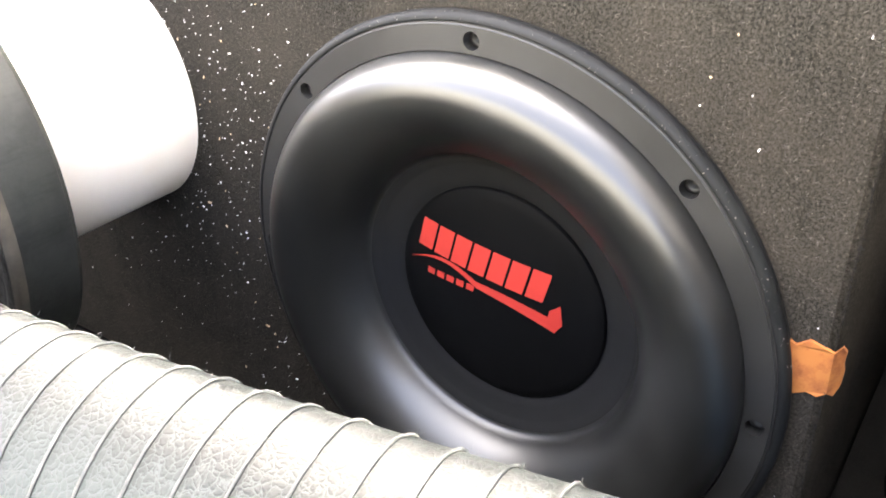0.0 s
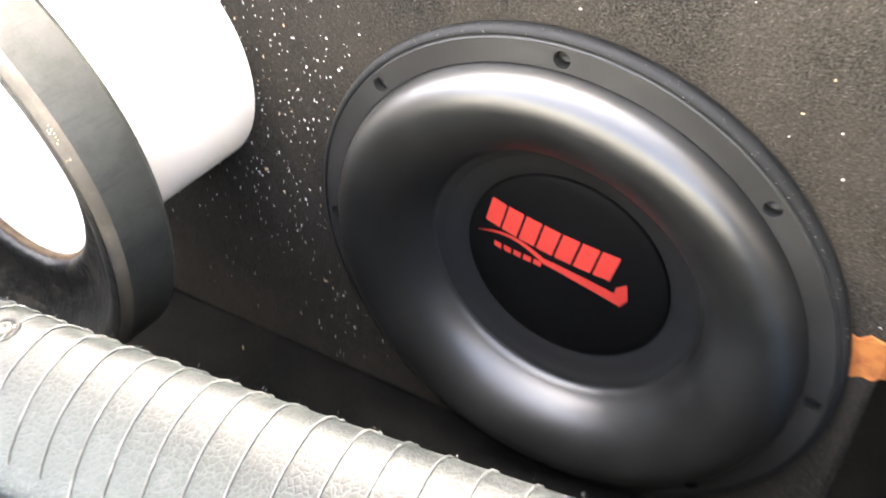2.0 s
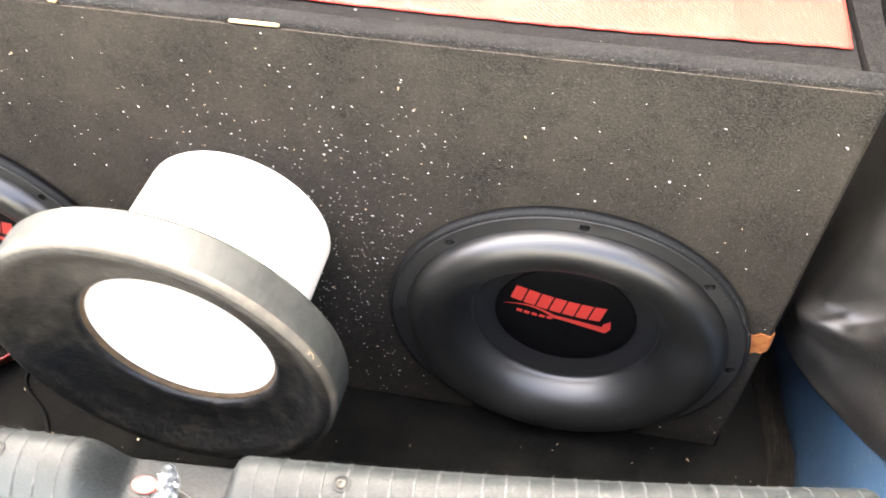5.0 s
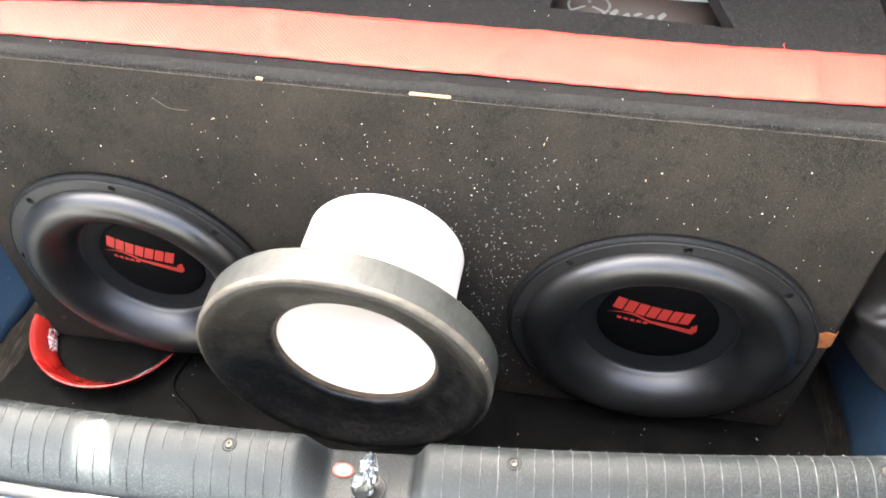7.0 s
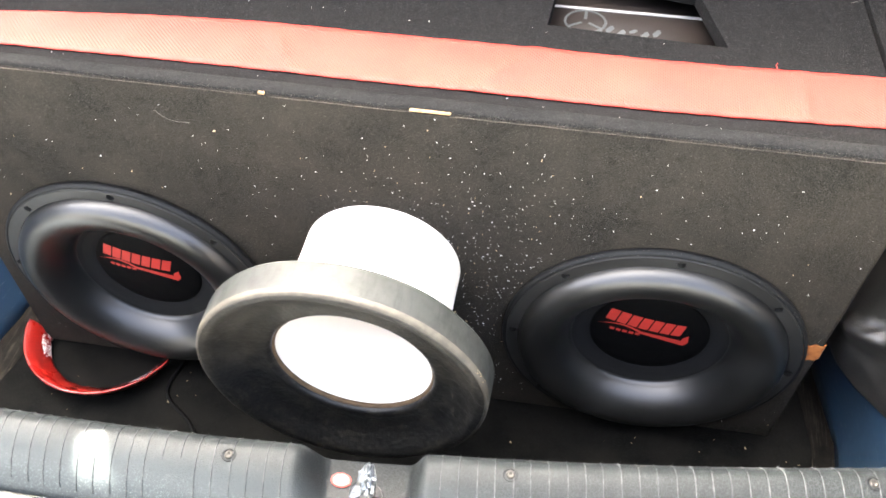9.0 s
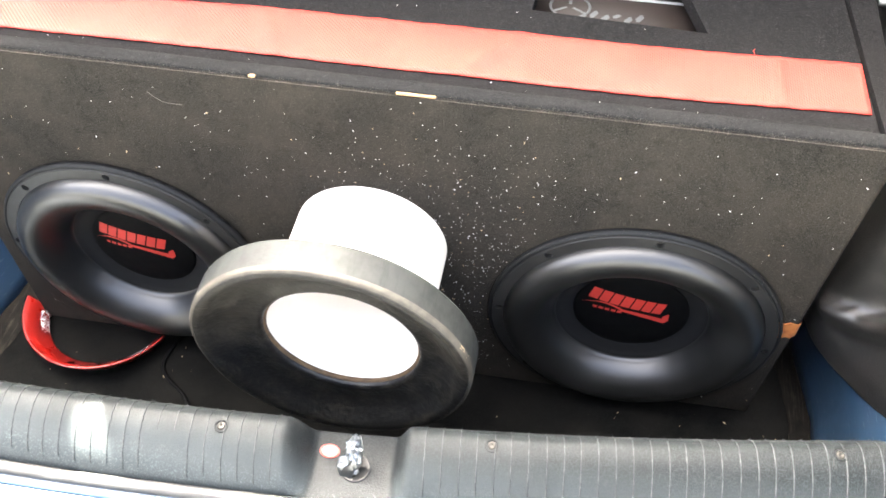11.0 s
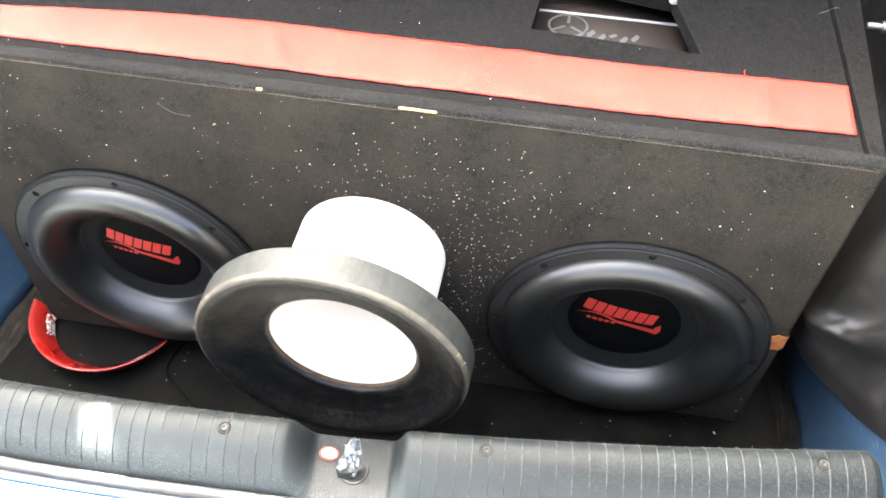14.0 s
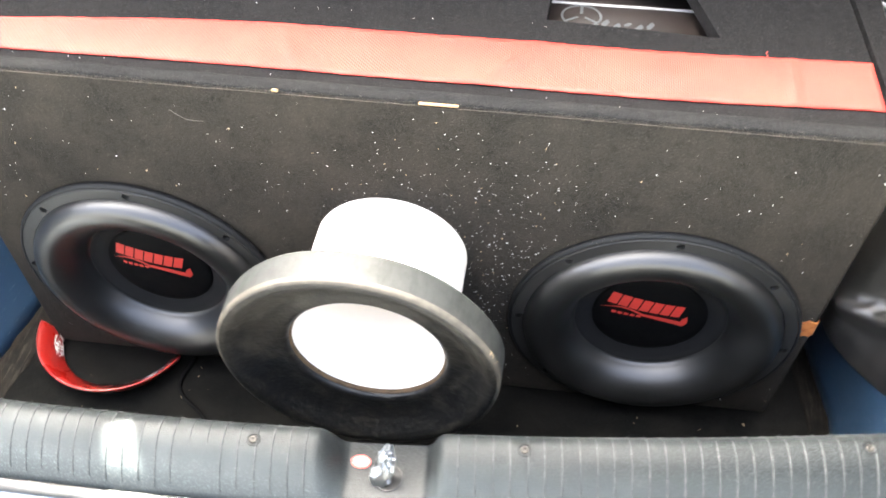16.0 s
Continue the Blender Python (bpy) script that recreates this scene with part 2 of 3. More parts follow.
# woven red cloth
CLOTH = material("red_cloth", (0.66, 0.085, 0.06), 0.65, spec=0.4)
_v = coords(CLOTH)
_w1 = node(CLOTH, "ShaderNodeTexWave", Scale=150.0, Distortion=0.3)
_w2 = node(CLOTH, "ShaderNodeTexWave", Scale=150.0, Distortion=0.3)
_w1.bands_direction, _w2.bands_direction = "DIAGONAL", "X"
link(CLOTH, _v, _w1.inputs["Vector"]), link(CLOTH, coords(CLOTH, (1, -1, 1)), _w2.inputs["Vector"])
_big = noise_tex(CLOTH, _v, 14, 4, 0.6)
_c = blend(CLOTH, span(CLOTH, _big, 0.4, 0.75), (0.335, 0.0195, 0.0115), (0.375, 0.030, 0.018))
_c = blend(CLOTH, span(CLOTH, _w1.outputs["Fac"], 0.6, 1.0, 0, 0.25), _c, (0.42, 0.062, 0.035))
into(CLOTH, Base_Color=_c, Normal=relief(CLOTH, _w1.outputs["Fac"], 0.4, 0.0005, relief(CLOTH, _w2.outputs["Fac"], 0.3, 0.0005)))


# ---- builders ----
def mesh_from(bm, name, mat, smooth=True):
    me = bpy.data.meshes.new(name)
    bmesh.ops.recalc_face_normals(bm, faces=bm.faces)
    bm.to_mesh(me)
    bm.free()
    me.materials.append(mat)
    for p in me.polygons:
        p.use_smooth = smooth
    return me


def part(name, bm, mat, parent=None, label="", smooth=True):
    ob = new(name, mesh_from(bm, name, mat, smooth))
    if parent:
        ob.parent = parent
    return tagged(ob, label)


def thing(name, label, category, group="", kind="", at=(0, 0, 0)):
    ob = new(name)
    ob.location = at
    ob.empty_display_size = 0.02
    return tagged(ob, label, category, group, kind)


def sharpen(ob, degrees=35):
    """Keeps creases crisp on a smooth mesh."""
    me = ob.data
    bm = bmesh.new()
    bm.from_mesh(me)
    for e in bm.edges:
        if len(e.link_faces) == 2 and e.calc_face_angle(0) > radians(degrees):
            e.smooth = False
    bm.to_mesh(me)
    bm.free()
    return ob


def lathe(profile, steps=96, closed=False, arc=(0, 360), wobble=0.0):
    """Turns (radius, height) round the axis -y: height goes out of the speaker box's face."""
    bm = bmesh.new()
    full = arc[1] - arc[0] >= 360
    n = steps if full else steps + 1
    rings = []
    for k in range(n):
        a = radians(arc[0] + (arc[1] - arc[0]) * k / steps)
        w = 1 + wobble * math.sin(3 * a + 1) + wobble * 0.6 * math.sin(7 * a)
        row = []
        for r, h in profile:
            q = r * (1 + (w - 1) * smoothstep(0.084, 0.125, r))
            row.append(bm.verts.new((q * math.cos(a), -h, q * math.sin(a))))
        rings.append(row)
    m = len(profile)
    for k in range(steps):
        a, b = rings[k], rings[(k + 1) % n]
        for j in range(m if closed else m - 1):
            q = [a[j], a[(j + 1) % m], b[(j + 1) % m], b[j]]
            bm.faces.new(q)
    if not full and closed:
        bm.faces.new(rings[0]), bm.faces.new(rings[-1])
    bmesh.ops.remove_doubles(bm, verts=bm.verts, dist=1e-6)
    return bm


def circle(cx, cz, r, n=64):
    return [(cx + r * math.cos(math.tau * k / n), cz + r * math.sin(math.tau * k / n)) for k in range(n)]


def plate(outer, holes, depth, bevel=0.0):
    """A board in the xz plane, front at y = 0, with holes cut through it; depth goes to +y."""
    bm = bmesh.new()
    loops = []
    for pts in (outer, *holes):
        vs = [bm.verts.new((x, 0, z)) for x, z in pts]
        loops.append(vs)
        for a, b in zip(vs, vs[1:] + vs[:1]):
            bm.edges.new((a, b))
    bmesh.ops.triangle_fill(bm, use_beauty=True, use_dissolve=False, edges=bm.edges[:])
    front = bm.faces[:]
    back = bmesh.ops.duplicate(bm, geom=front)
    twin = back["vert_map"]
    for v in [g for g in back["geom"] if isinstance(g, bmesh.types.BMVert)]:
        v.co.y += depth
    for vs in loops:
        for a, b in zip(vs, vs[1:] + vs[:1]):
            bm.faces.new((a, b, twin[b], twin[a]))
    bmesh.ops.recalc_face_normals(bm, faces=bm.faces)
    if bevel:
        rim = {v for v in loops[0]}
        es = [e for e in bm.edges if e.verts[0] in rim and e.verts[1] in rim and e.calc_face_angle(0) > 0.5]
        bmesh.ops.bevel(bm, geom=es, offset=bevel, segments=3, affect="EDGES")
    return bm


def box(x0, x1, y0, y1, z0, z1, bevel=0.0, segments=2):
    bm = bmesh.new()
    bmesh.ops.create_cube(bm, size=1)
    for v in bm.verts:
        v.co = Vector(((x0 + x1) / 2 + v.co.x * (x1 - x0), (y0 + y1) / 2 + v.co.y * (y1 - y0), (z0 + z1) / 2 + v.co.z * (z1 - z0)))
    if bevel:
        bmesh.ops.bevel(bm, geom=bm.edges[:], offset=bevel, segments=segments, affect="EDGES")
    return bm


def grid(fn, us, vs, thick=0.0, way=(0, 0, -1)):
    """A sheet of points fn(u, v); thick gives it a back, shifted along way."""
    bm = bmesh.new()
    top = [[bm.verts.new(fn(u, v)) for v in vs] for u in us]
    for i in range(len(us) - 1):
        for j in range(len(vs) - 1):
            bm.faces.new((top[i][j], top[i + 1][j], top[i + 1][j + 1], top[i][j + 1]))
    if thick:
        d = Vector(way) * thick
        low = [[bm.verts.new(v.co + d) for v in row] for row in top]
        for i in range(len(us) - 1):
            for j in range(len(vs) - 1):
                bm.faces.new((low[i][j], low[i][j + 1], low[i + 1][j + 1], low[i + 1][j]))
        for j in range(len(vs) - 1):
            for i in (0, len(us) - 1):
                bm.faces.new((top[i][j], top[i][j + 1], low[i][j + 1], low[i][j]))
        for i in range(len(us) - 1):
            for j in (0, len(vs) - 1):
                bm.faces.new((top[i][j], top[i + 1][j], low[i + 1][j], low[i][j]))
    return bm


def steps(a, b, n):
    return [a + (b - a) * k / n for k in range(n + 1)]


def tube(points, r, sides=8):
    """A round strand along points."""
    bm = bmesh.new()
    pts = [Vector(p) for p in points]
    rings = []
    for k, p in enumerate(pts):
        d = (pts[min(k + 1, len(pts) - 1)] - pts[max(k - 1, 0)]).normalized()
        s = d.cross(Vector((0.3, 0.2, 1))).normalized()
        t = d.cross(s)
        rings.append([bm.verts.new(p + r * (math.cos(math.tau * i / sides) * s + math.sin(math.tau * i / sides) * t)) for i in range(sides)])
    for a, b in zip(rings, rings[1:]):
        for i in range(sides):
            bm.faces.new((a[i], a[(i + 1) % sides], b[(i + 1) % sides], b[i]))
    bm.faces.new(rings[0]), bm.faces.new(rings[-1])
    return bm


def curve_pts(ctrl, n=8):
    """Catmull-Rom through the control points."""
    c = [Vector(p) for p in ctrl]
    c = [2 * c[0] - c[1], *c, 2 * c[-1] - c[-2]]
    out = []
    for a, b, d, e in zip(c, c[1:], c[2:], c[3:]):
        for k in range(n):
            t = k / n
            out.append(0.5 * ((2 * b) + (d - a) * t + (2 * a - 5 * b + 4 * d - e) * t * t + (3 * b - a - 3 * d + e) * t**3))
    return out + [c[-2]]


def smoothstep(a, b, x):
    t = max(0.0, min(1.0, (x - a) / (b - a)))
    return t * t * (3 - 2 * t)


# ---- speaker box ----
TOP, SUB_Z, SUB_R, SUB_L = 0.408, 0.1105, 0.2415, -0.3495
SUB_LZ = 0.1046
PORT_X, PORT_Z = -0.0515, 0.196


def floor_z(x):
    return -0.0565 + 0.0285 * x


def side_x(z, right=True):
    k = (z + 0.04) / 0.44
    return 0.4095 + 0.0115 * k if right else -0.541 + 0.008 * k


DEEP = 0.46
speaker_box = thing("speaker_box", "large speaker box covered in dusty black carpet", "speaker box")
zl, zr = floor_z(-0.53), floor_z(0.42)
outline = [(side_x(zl, False), zl), (side_x(zr), zr), (side_x(TOP), TOP), (side_x(TOP, False), TOP)]
holes = [circle(SUB_R, SUB_Z, 0.1425), circle(SUB_L, SUB_LZ, 0.1425), circle(PORT_X, PORT_Z, 0.0805)]
part("front_panel", plate(outline, holes, 0.018, 0.003), CARPET, speaker_box, "dusty black carpeted board", smooth=False)
for right in (True, False):
    s = 1 if right else -1
    xb, xt, z0 = side_x(floor_z(0), right), side_x(TOP, right), floor_z(0.42 * s)

    def side_pt(u, v):
        """The right side swells out behind its front corner, more so lower down."""
        y = 0.0185 + u * (DEEP - 0.0185) if not right else 0.001 + u * (DEEP - 0.001)
        swell = 0.003 * (1 - v) ** 0.7 * (1 - math.exp(-y / 0.018)) if right else 0
        return (xb + (xt - xb) * v - 0.0005 * s + 0.013 * u * s * v + swell, y, z0 + (TOP - 0.001 - z0) * v)

    us_side = [0, 0.01, 0.02, 0.03, 0.045, 0.06, 0.08, 0.1, 0.15, 0.25, 0.5, 0.75, 1]
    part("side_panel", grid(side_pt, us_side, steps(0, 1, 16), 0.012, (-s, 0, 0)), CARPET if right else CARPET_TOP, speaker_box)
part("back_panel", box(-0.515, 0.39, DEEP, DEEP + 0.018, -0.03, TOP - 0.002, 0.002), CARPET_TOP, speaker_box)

# top board with the window over the amplifier; its edges lie a little below the rim
CUT = [(0.092, 0.151), (0.263, 0.141), (0.236, 0.232), (0.098, 0.258)]
top = plate([(-0.515, 0.0205), (0.4055, 0.0205), (0.389, DEEP - 0.001), (-0.52, DEEP - 0.001)], [CUT], 0.016, 0.0)
for v in top.verts:
    v.co = Vector((v.co.x, v.co.z, TOP - 0.004 - v.co.y))
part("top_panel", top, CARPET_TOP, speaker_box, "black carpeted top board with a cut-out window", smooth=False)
rim = plate([(side_x(TOP), 0.0185), (side_x(TOP) + 0.012, DEEP), (0.391, DEEP), (0.4075, 0.0185)], [], 0.016, 0.0)
for v in rim.verts:
    v.co = Vector((v.co.x, v.co.z, TOP + 0.0005 - v.co.y))
part("rim_strip", rim, CARPET_TOP, speaker_box, smooth=False)
wrap = grid(lambda u, a: (side_x(TOP, False) + 0.004 + u * (side_x(TOP) - side_x(TOP, False) - 0.006), 0.0105 - 0.0085 * math.cos(a) , TOP - 0.001 + 0.0035 * math.sin(a) + 0.0006 * math.sin(u * 47) * math.sin(a)), steps(0, 1, 80), steps(0, math.pi, 8))
part("edge_wrap", wrap, CARPET_EDGE, speaker_box, "greyish worn carpet folded over the front edge")


def strip_edge(x, far):
    base = 0.1095 + 0.10 * max(0, x - 0.15) ** 2 - 0.2 * max(0, -x - 0.1) ** 2 if far else 0.0365 + 0.10 * max(0, x - 0.1) ** 2 - 0.03 * max(0, -x - 0.15) ** 2
    return base + 0.0002 * math.sin(x * 90) + 0.0003 * math.sin(x * 231 + 1) + 0.0004 * math.sin(x * 23)


def strip_z(x, v):
    fold = 0.0022 * math.exp(-(((x - 0.04 - 0.05 * v) / 0.012) ** 2)) + 0.0016 * math.exp(-(((x - 0.20) / 0.03) ** 2) - ((v - 0.5) / 0.3) ** 2)
    fold += 0.0015 * math.exp(-(((x - 0.325) / 0.006) ** 2)) + 0.0015 * math.exp(-(((x + 0.14 + 0.03 * v) / 0.010) ** 2)) + 0.0012 * math.exp(-(((x + 0.30) / 0.02) ** 2))
    return TOP - 0.0032 + 0.0012 + (0.4 + 1.1 * math.sin(math.pi * v)) * fold


part("red_strip", grid(lambda x, v: (x, strip_edge(x, False) + v * (strip_edge(x, True) - strip_edge(x, False)), strip_z(x, v)), steps(-0.505, 0.401, 220), steps(0, 1, 14), 0.001), CLOTH, speaker_box, "faded red woven cloth band, wrinkled")

# torn carpet with bare wood showing
pts = [(0.389, 0.1315), (0.393, 0.1285), (0.397, 0.1302), (0.402, 0.1280), (0.408, 0.1305), (0.4125, 0.129), (0.416, 0.1305), (0.420, 0.128), (0.4245, 0.131), (0.4255, 0.138), (0.4235, 0.144), (0.4245, 0.150), (0.420, 0.154), (0.416, 0.1515), (0.4125, 0.1535), (0.406, 0.1555), (0.401, 0.1515), (0.396, 0.1540), (0.391, 0.1508), (0.387, 0.1475), (0.3895, 0.140)]
torn = plate(pts, [], 0.002)
for v in torn.verts:
    v.co.x, v.co.z = v.co.x - 0.0010, v.co.z - 0.003 - 0.15 * (0.4125 - v.co.x) * (v.co.z < 0.14)
    past = 0.33 * max(0, v.co.x - 0.4125)
    v.co.x = min(v.co.x, 0.4125 + past) + 0.0024 * smoothstep(0.0, 0.0015, past)
    v.co.y += -0.0016 - 0.018 * math.log(1 - past / 0.0112)
part("bare_wood", torn, WOOD, speaker_box, "torn corner with bare orange wood showing", smooth=False)
part("worn_edge", box(-0.0135, 0.023, -0.0007, 0.0025, TOP - 0.0014, TOP + 0.0006, 0.0006), CHIP_WOOD, speaker_box, "pale bare wood at the worn edge")

part("worn_spot", box(-0.1515, -0.1455, -0.0007, 0.0026, TOP - 0.0008, TOP + 0.0016, 0.0006), CHIP_WOOD, speaker_box, "pale worn spot on the edge")

# ---- subwoofers ----
sub = thing("subwoofer", "black subwoofer with a wide glossy rubber surround and red print", "subwoofer", "subwoofers in the box", at=(SUB_R, 0, SUB_Z))
sub.rotation_euler = (0, radians(2.4), 0)
fl = 0.0085
ring_holes = [circle(0.1492 * math.cos(k * math.pi / 4), 0.1492 * math.sin(k * math.pi / 4), 0.0044, 16) for k in range(8)]
face = plate(circle(0, 0, 0.1565, 128), [circle(0, 0, 0.1432, 128), *ring_holes], 0.0085, 0.0010)
for v in face.verts:
    v.co.y -= fl
flange = part("flange", face, FLANGE, sub, "satin black mounting ring", smooth=False)
part("gasket", lathe([(0.1570, 0.0002), (0.1606, 0.0002), (0.1611, 0.004), (0.1598, 0.0068), (0.1575, 0.0080), (0.1568, 0.0077)], 128), GASKET, sub, "rubber trim ring")
roll = [(0.1430, 0.0015), (0.1428, 0.0050)]
for k in range(1, 24):
    a = math.pi * k / 24
    c, h = math.cos(a), math.sin(a)
    roll.append((0.1250 + 0.0178 * c, 0.005 + 0.0212 * h**0.9) if c >= 0 else (0.1250 + 0.0377 * c, -0.0090 + 0.0352 * h**1.45))
roll += [(0.0860, -0.0092), (0.0845, -0.0098)]
part("surround", lathe(roll, 128), RUBBER, sub, "thick half-round rubber surround")
part("cone", lathe([(0.0846, -0.0097), (0.0815, -0.0112), (0.0800, -0.0122), (0.0790, -0.0128), (0.0720, -0.0150), (0.0665, -0.0168), (0.0652, -0.0180), (0.0640, -0.0182)], 128), CONE, sub, "dark grey cone rim")
dust_cap = part("dust_cap", lathe([(0.0648, -0.0180), (0.0645, -0.0160)] + [(0.064 * (1 - k / 12), -0.0156 + 0.0068 * (1 - (1 - k / 12) ** 2)) for k in range(0, 13)], 96), CAP, sub, "black dome")
for k in range(8):
    a = k * math.pi / 4
    b = lathe([(0.0001, 0.0015), (0.0018, 0.0015), (0.0019, 0.0035), (0.0041, 0.0035), (0.0041, 0.001)], 12)
    for v in b.verts:
        v.co += Vector((0.1492 * math.cos(a), 0, 0.1492 * math.sin(a)))
    part("bolt", b, HOLE, flange, "sunken socket bolt")


def cap_h(x, z):
    return -0.0156 + 0.0068 * (1 - (x * x + z * z) / 0.064**2) + 0.0006


def decal(name, quads, label):
    """Flat printed shapes that follow the dome."""
    bm = bmesh.new()
    for pts in quads:
        vs = [bm.verts.new((1.06 * x - 0.004, -cap_h(1.06 * x - 0.004, 1.06 * z - 0.002), 1.06 * z - 0.002)) for x, z in pts]
        bm.faces.new(vs)
    bmesh.ops.triangulate(bm, faces=bm.faces[:])
    return part(name, bm, LOGO, dust_cap, label, smooth=False)


glyphs = []
for k in range(7):
    x, y, h = -0.0445 + 0.0113 * k, 0.0205 - 0.0012 * k, 0.0165
    glyphs.append([(x, y), (x + 0.0098, y - 0.0010), (x + 0.0138, y + h - 0.0010), (x + 0.0040, y + h)])
decal("logo_mark", glyphs, "row of red slanted blocks")
sw = [(-0.050 + 0.090 * k / 16, 0.0105 + 0.006 * math.sin(math.pi * min(1, k / 8)) - 0.0000868 * max(0, k - 5) ** 2) for k in range(17)]
swq = [[(a[0], a[1] + 0.0002 + 0.0036 * i / 16), (b[0], b[1] + 0.0002 + 0.0036 * (i + 1) / 16), (b[0], b[1] - 0.0036 * (i + 1) / 16), (a[0], a[1] - 0.0036 * i / 16)] for i, (a, b) in enumerate(zip(sw, sw[1:]))]
swq.append([(0.040, sw[-1][1] - 0.0036), (0.044, sw[-1][1] + 0.002), (0.0425, sw[-1][1] + 0.013), (0.037, sw[-1][1] + 0.009), (0.036, sw[-1][1] + 0.003)])
decal("logo_swoosh", swq, "red swoosh")
decal("logo_bar", [[(-0.038 + 0.0066 * k, 0.0052), (-0.0332 + 0.0066 * k, 0.0050), (-0.0326 + 0.0066 * k, 0.0088), (-0.0374 + 0.0066 * k, 0.0090)] for k in range(5)], "small red bars")
copy_thing(sub, pose(SUB_L, -0.002, SUB_LZ, 0, 4.2, 0))

# ---- bass port ----
port = thing("bass_port", "white plastic pipe with a dusty black rubber flare", "bass port", at=(PORT_X, 0, PORT_Z))
pipe = part("pipe", lathe([(0.0835, -0.20), (0.0835, 0.128), (0.0790, 0.128), (0.0790, -0.20)], 96, closed=True), PVC, port, "thick white plastic pipe")
part("pipe_edge", lathe([(0.0792, 0.1265), (0.0778, 0.1285), (0.0784, 0.1312), (0.0800, 0.1318)], 96), TAN_EDGE, pipe, "brown glue line round the pipe's mouth")


def lean(bm):
    """The flare sits a little off the pipe's axis."""
    for v in bm.verts:
        v.co.x -= 0.0055 * smoothstep(0.084, 0.122, math.hypot(v.co.x, v.co.z))
    return bm


BELL = [(0.1385, 0.1564), (0.1368, 0.1582), (0.1330, 0.1585), (0.1290, 0.1568), (0.1245, 0.1528), (0.1190, 0.1476), (0.1130, 0.1432), (0.1070, 0.1400), (0.1010, 0.1381), (0.0955, 0.1372), (0.0905, 0.1372), (0.0865, 0.1374), (0.0835, 0.1368), (0.0812, 0.1350), (0.0800, 0.1325), (0.0798, 0.125)]
flare_side = sharpen(part("flare_side", lean(lathe([(0.0837, 0.120), (0.133, 0.120), (0.1395, 0.1213), (0.1418, 0.1245), (0.1412, 0.1520), (0.1402, 0.1552)], 72, wobble=0.006)), FLARE_SIDE, port, "faded grey outer side"))
part("worn_lip", lean(lathe([(0.1412, 0.1518), (0.1407, 0.1552), (0.1396, 0.1572), (0.1376, 0.1580)], 72, wobble=0.006)), LIP_DUST, flare_side, "dusty worn outer lip")
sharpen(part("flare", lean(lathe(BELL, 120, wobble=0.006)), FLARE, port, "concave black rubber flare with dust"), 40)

# ---- boot ----
floor = part("floor", grid(lambda u, v: (u, v, floor_z(u) - 0.0005 + 0.0015 * noise.noise((u * 14, v * 14, 0))), steps(-0.62, 0.53, 90), steps(-0.24, 0.60, 60), 0.01), FLOOR)
tagged(floor, "black carpeted boot floor with dust and brown stains", "floor", kind="structure")


def sill_y(x):
    return -0.2385 + 0.0899 * x + 0.109 * x * x


def seam_x(s, y):
    y = max(-0.2, min(0.2, y))
    return 0.479 - (0.15 if y > 0 else -0.05) * y if s > 0 else -0.581 + 0.16 * y


def wall_lean(s, v):
    if s > 0:
        return 0.004 + 0.07 * v + 0.25 * max(0, v - 0.22)
    return 0.010 + 0.02 * math.sin(v * 9) * (v < 0.17) + 0.02 * (v >= 0.17) + 0.28 * v


def side_wall(name, s, label):
    """Painted inner wing: rises from the floor and leans outwards."""
    ob = part(name, grid(lambda y, v: (seam_x(s, y) + s * wall_lean(s, v), y, floor_z(s * 0.5) - 0.006 + 0.62 * v), steps(-0.30, 0.70, 40), steps(0, 1, 24), 0.01, (s, 0, 0)), BLUE)
    return tagged(ob, label, "car body", kind="structure")


side_wall("wall_right", 1, "scratched blue painted inner wing of the boot")
side_wall("wall_left", -1, "scratched blue painted inner wing of the boot")
for s in (1, -1):
    prof = [(-0.019, -0.001), (-0.015, 0.0012), (-0.010, 0.0014), (-0.006, 0.0042), (-0.001, 0.002), (0.004, 0.0065), (0.009, 0.004), (0.016, 0.010)]
    strip = part("floor_seam", grid(lambda y, j: (seam_x(s, y) + s * prof[int(j)][0] + 0.003 * noise.noise((y * 30, j * 0.4, s)), y, floor_z(seam_x(s, y)) + prof[int(j)][1] + 0.002 * noise.noise((y * 55, j * 3, 4))), steps(-0.24, 0.5, 110), range(8), 0.004), SEALER)
    tagged(strip, "rough beige sealer bead along the boot floor's edge", "seam", kind="structure")

# moulded side trim on the right
EDGE = curve_pts([(0.512, -0.20, 0.205), (0.503, -0.12, 0.150), (0.490, -0.055, 0.098), (0.476, -0.012, 0.075), (0.456, 0.008, 0.080), (0.436, 0.036, 0.090), (0.434, 0.12, 0.07), (0.446, 0.25, 0.0), (0.47, 0.42, -0.02), (0.47, 0.49, -0.02)], 8)


def trim_pt(u, v):
    e = EDGE[int(u)]
    out = 0.012 * math.sin(min(1, v * 12) * math.pi / 2)
    y = e.y + 0.05 * v
    d = v - 0.085 - 1.2 * max(0, 0.02 - e.y)
    wide = 0.03 + 0.4 * max(0, 0.03 - e.y)
    ridge = 0.026 * math.exp(-((d / (0.010 if d < 0 else wide)) ** 2)) * smoothstep(0.06, 0.0, e.y)
    return (e.x + 0.010 - out * 0.8 + 0.08 * v + 0.06 * v * v - ridge * 0.8, y, e.z + 0.62 * v + ridge * 0.7)


trim = part("trim", grid(trim_pt, range(len(EDGE)), steps(0, 1, 160), 0.006, (1, 0, -0.3)), TRIM)
tagged(trim, "moulded black felt side trim of the boot", "trim", kind="structure")

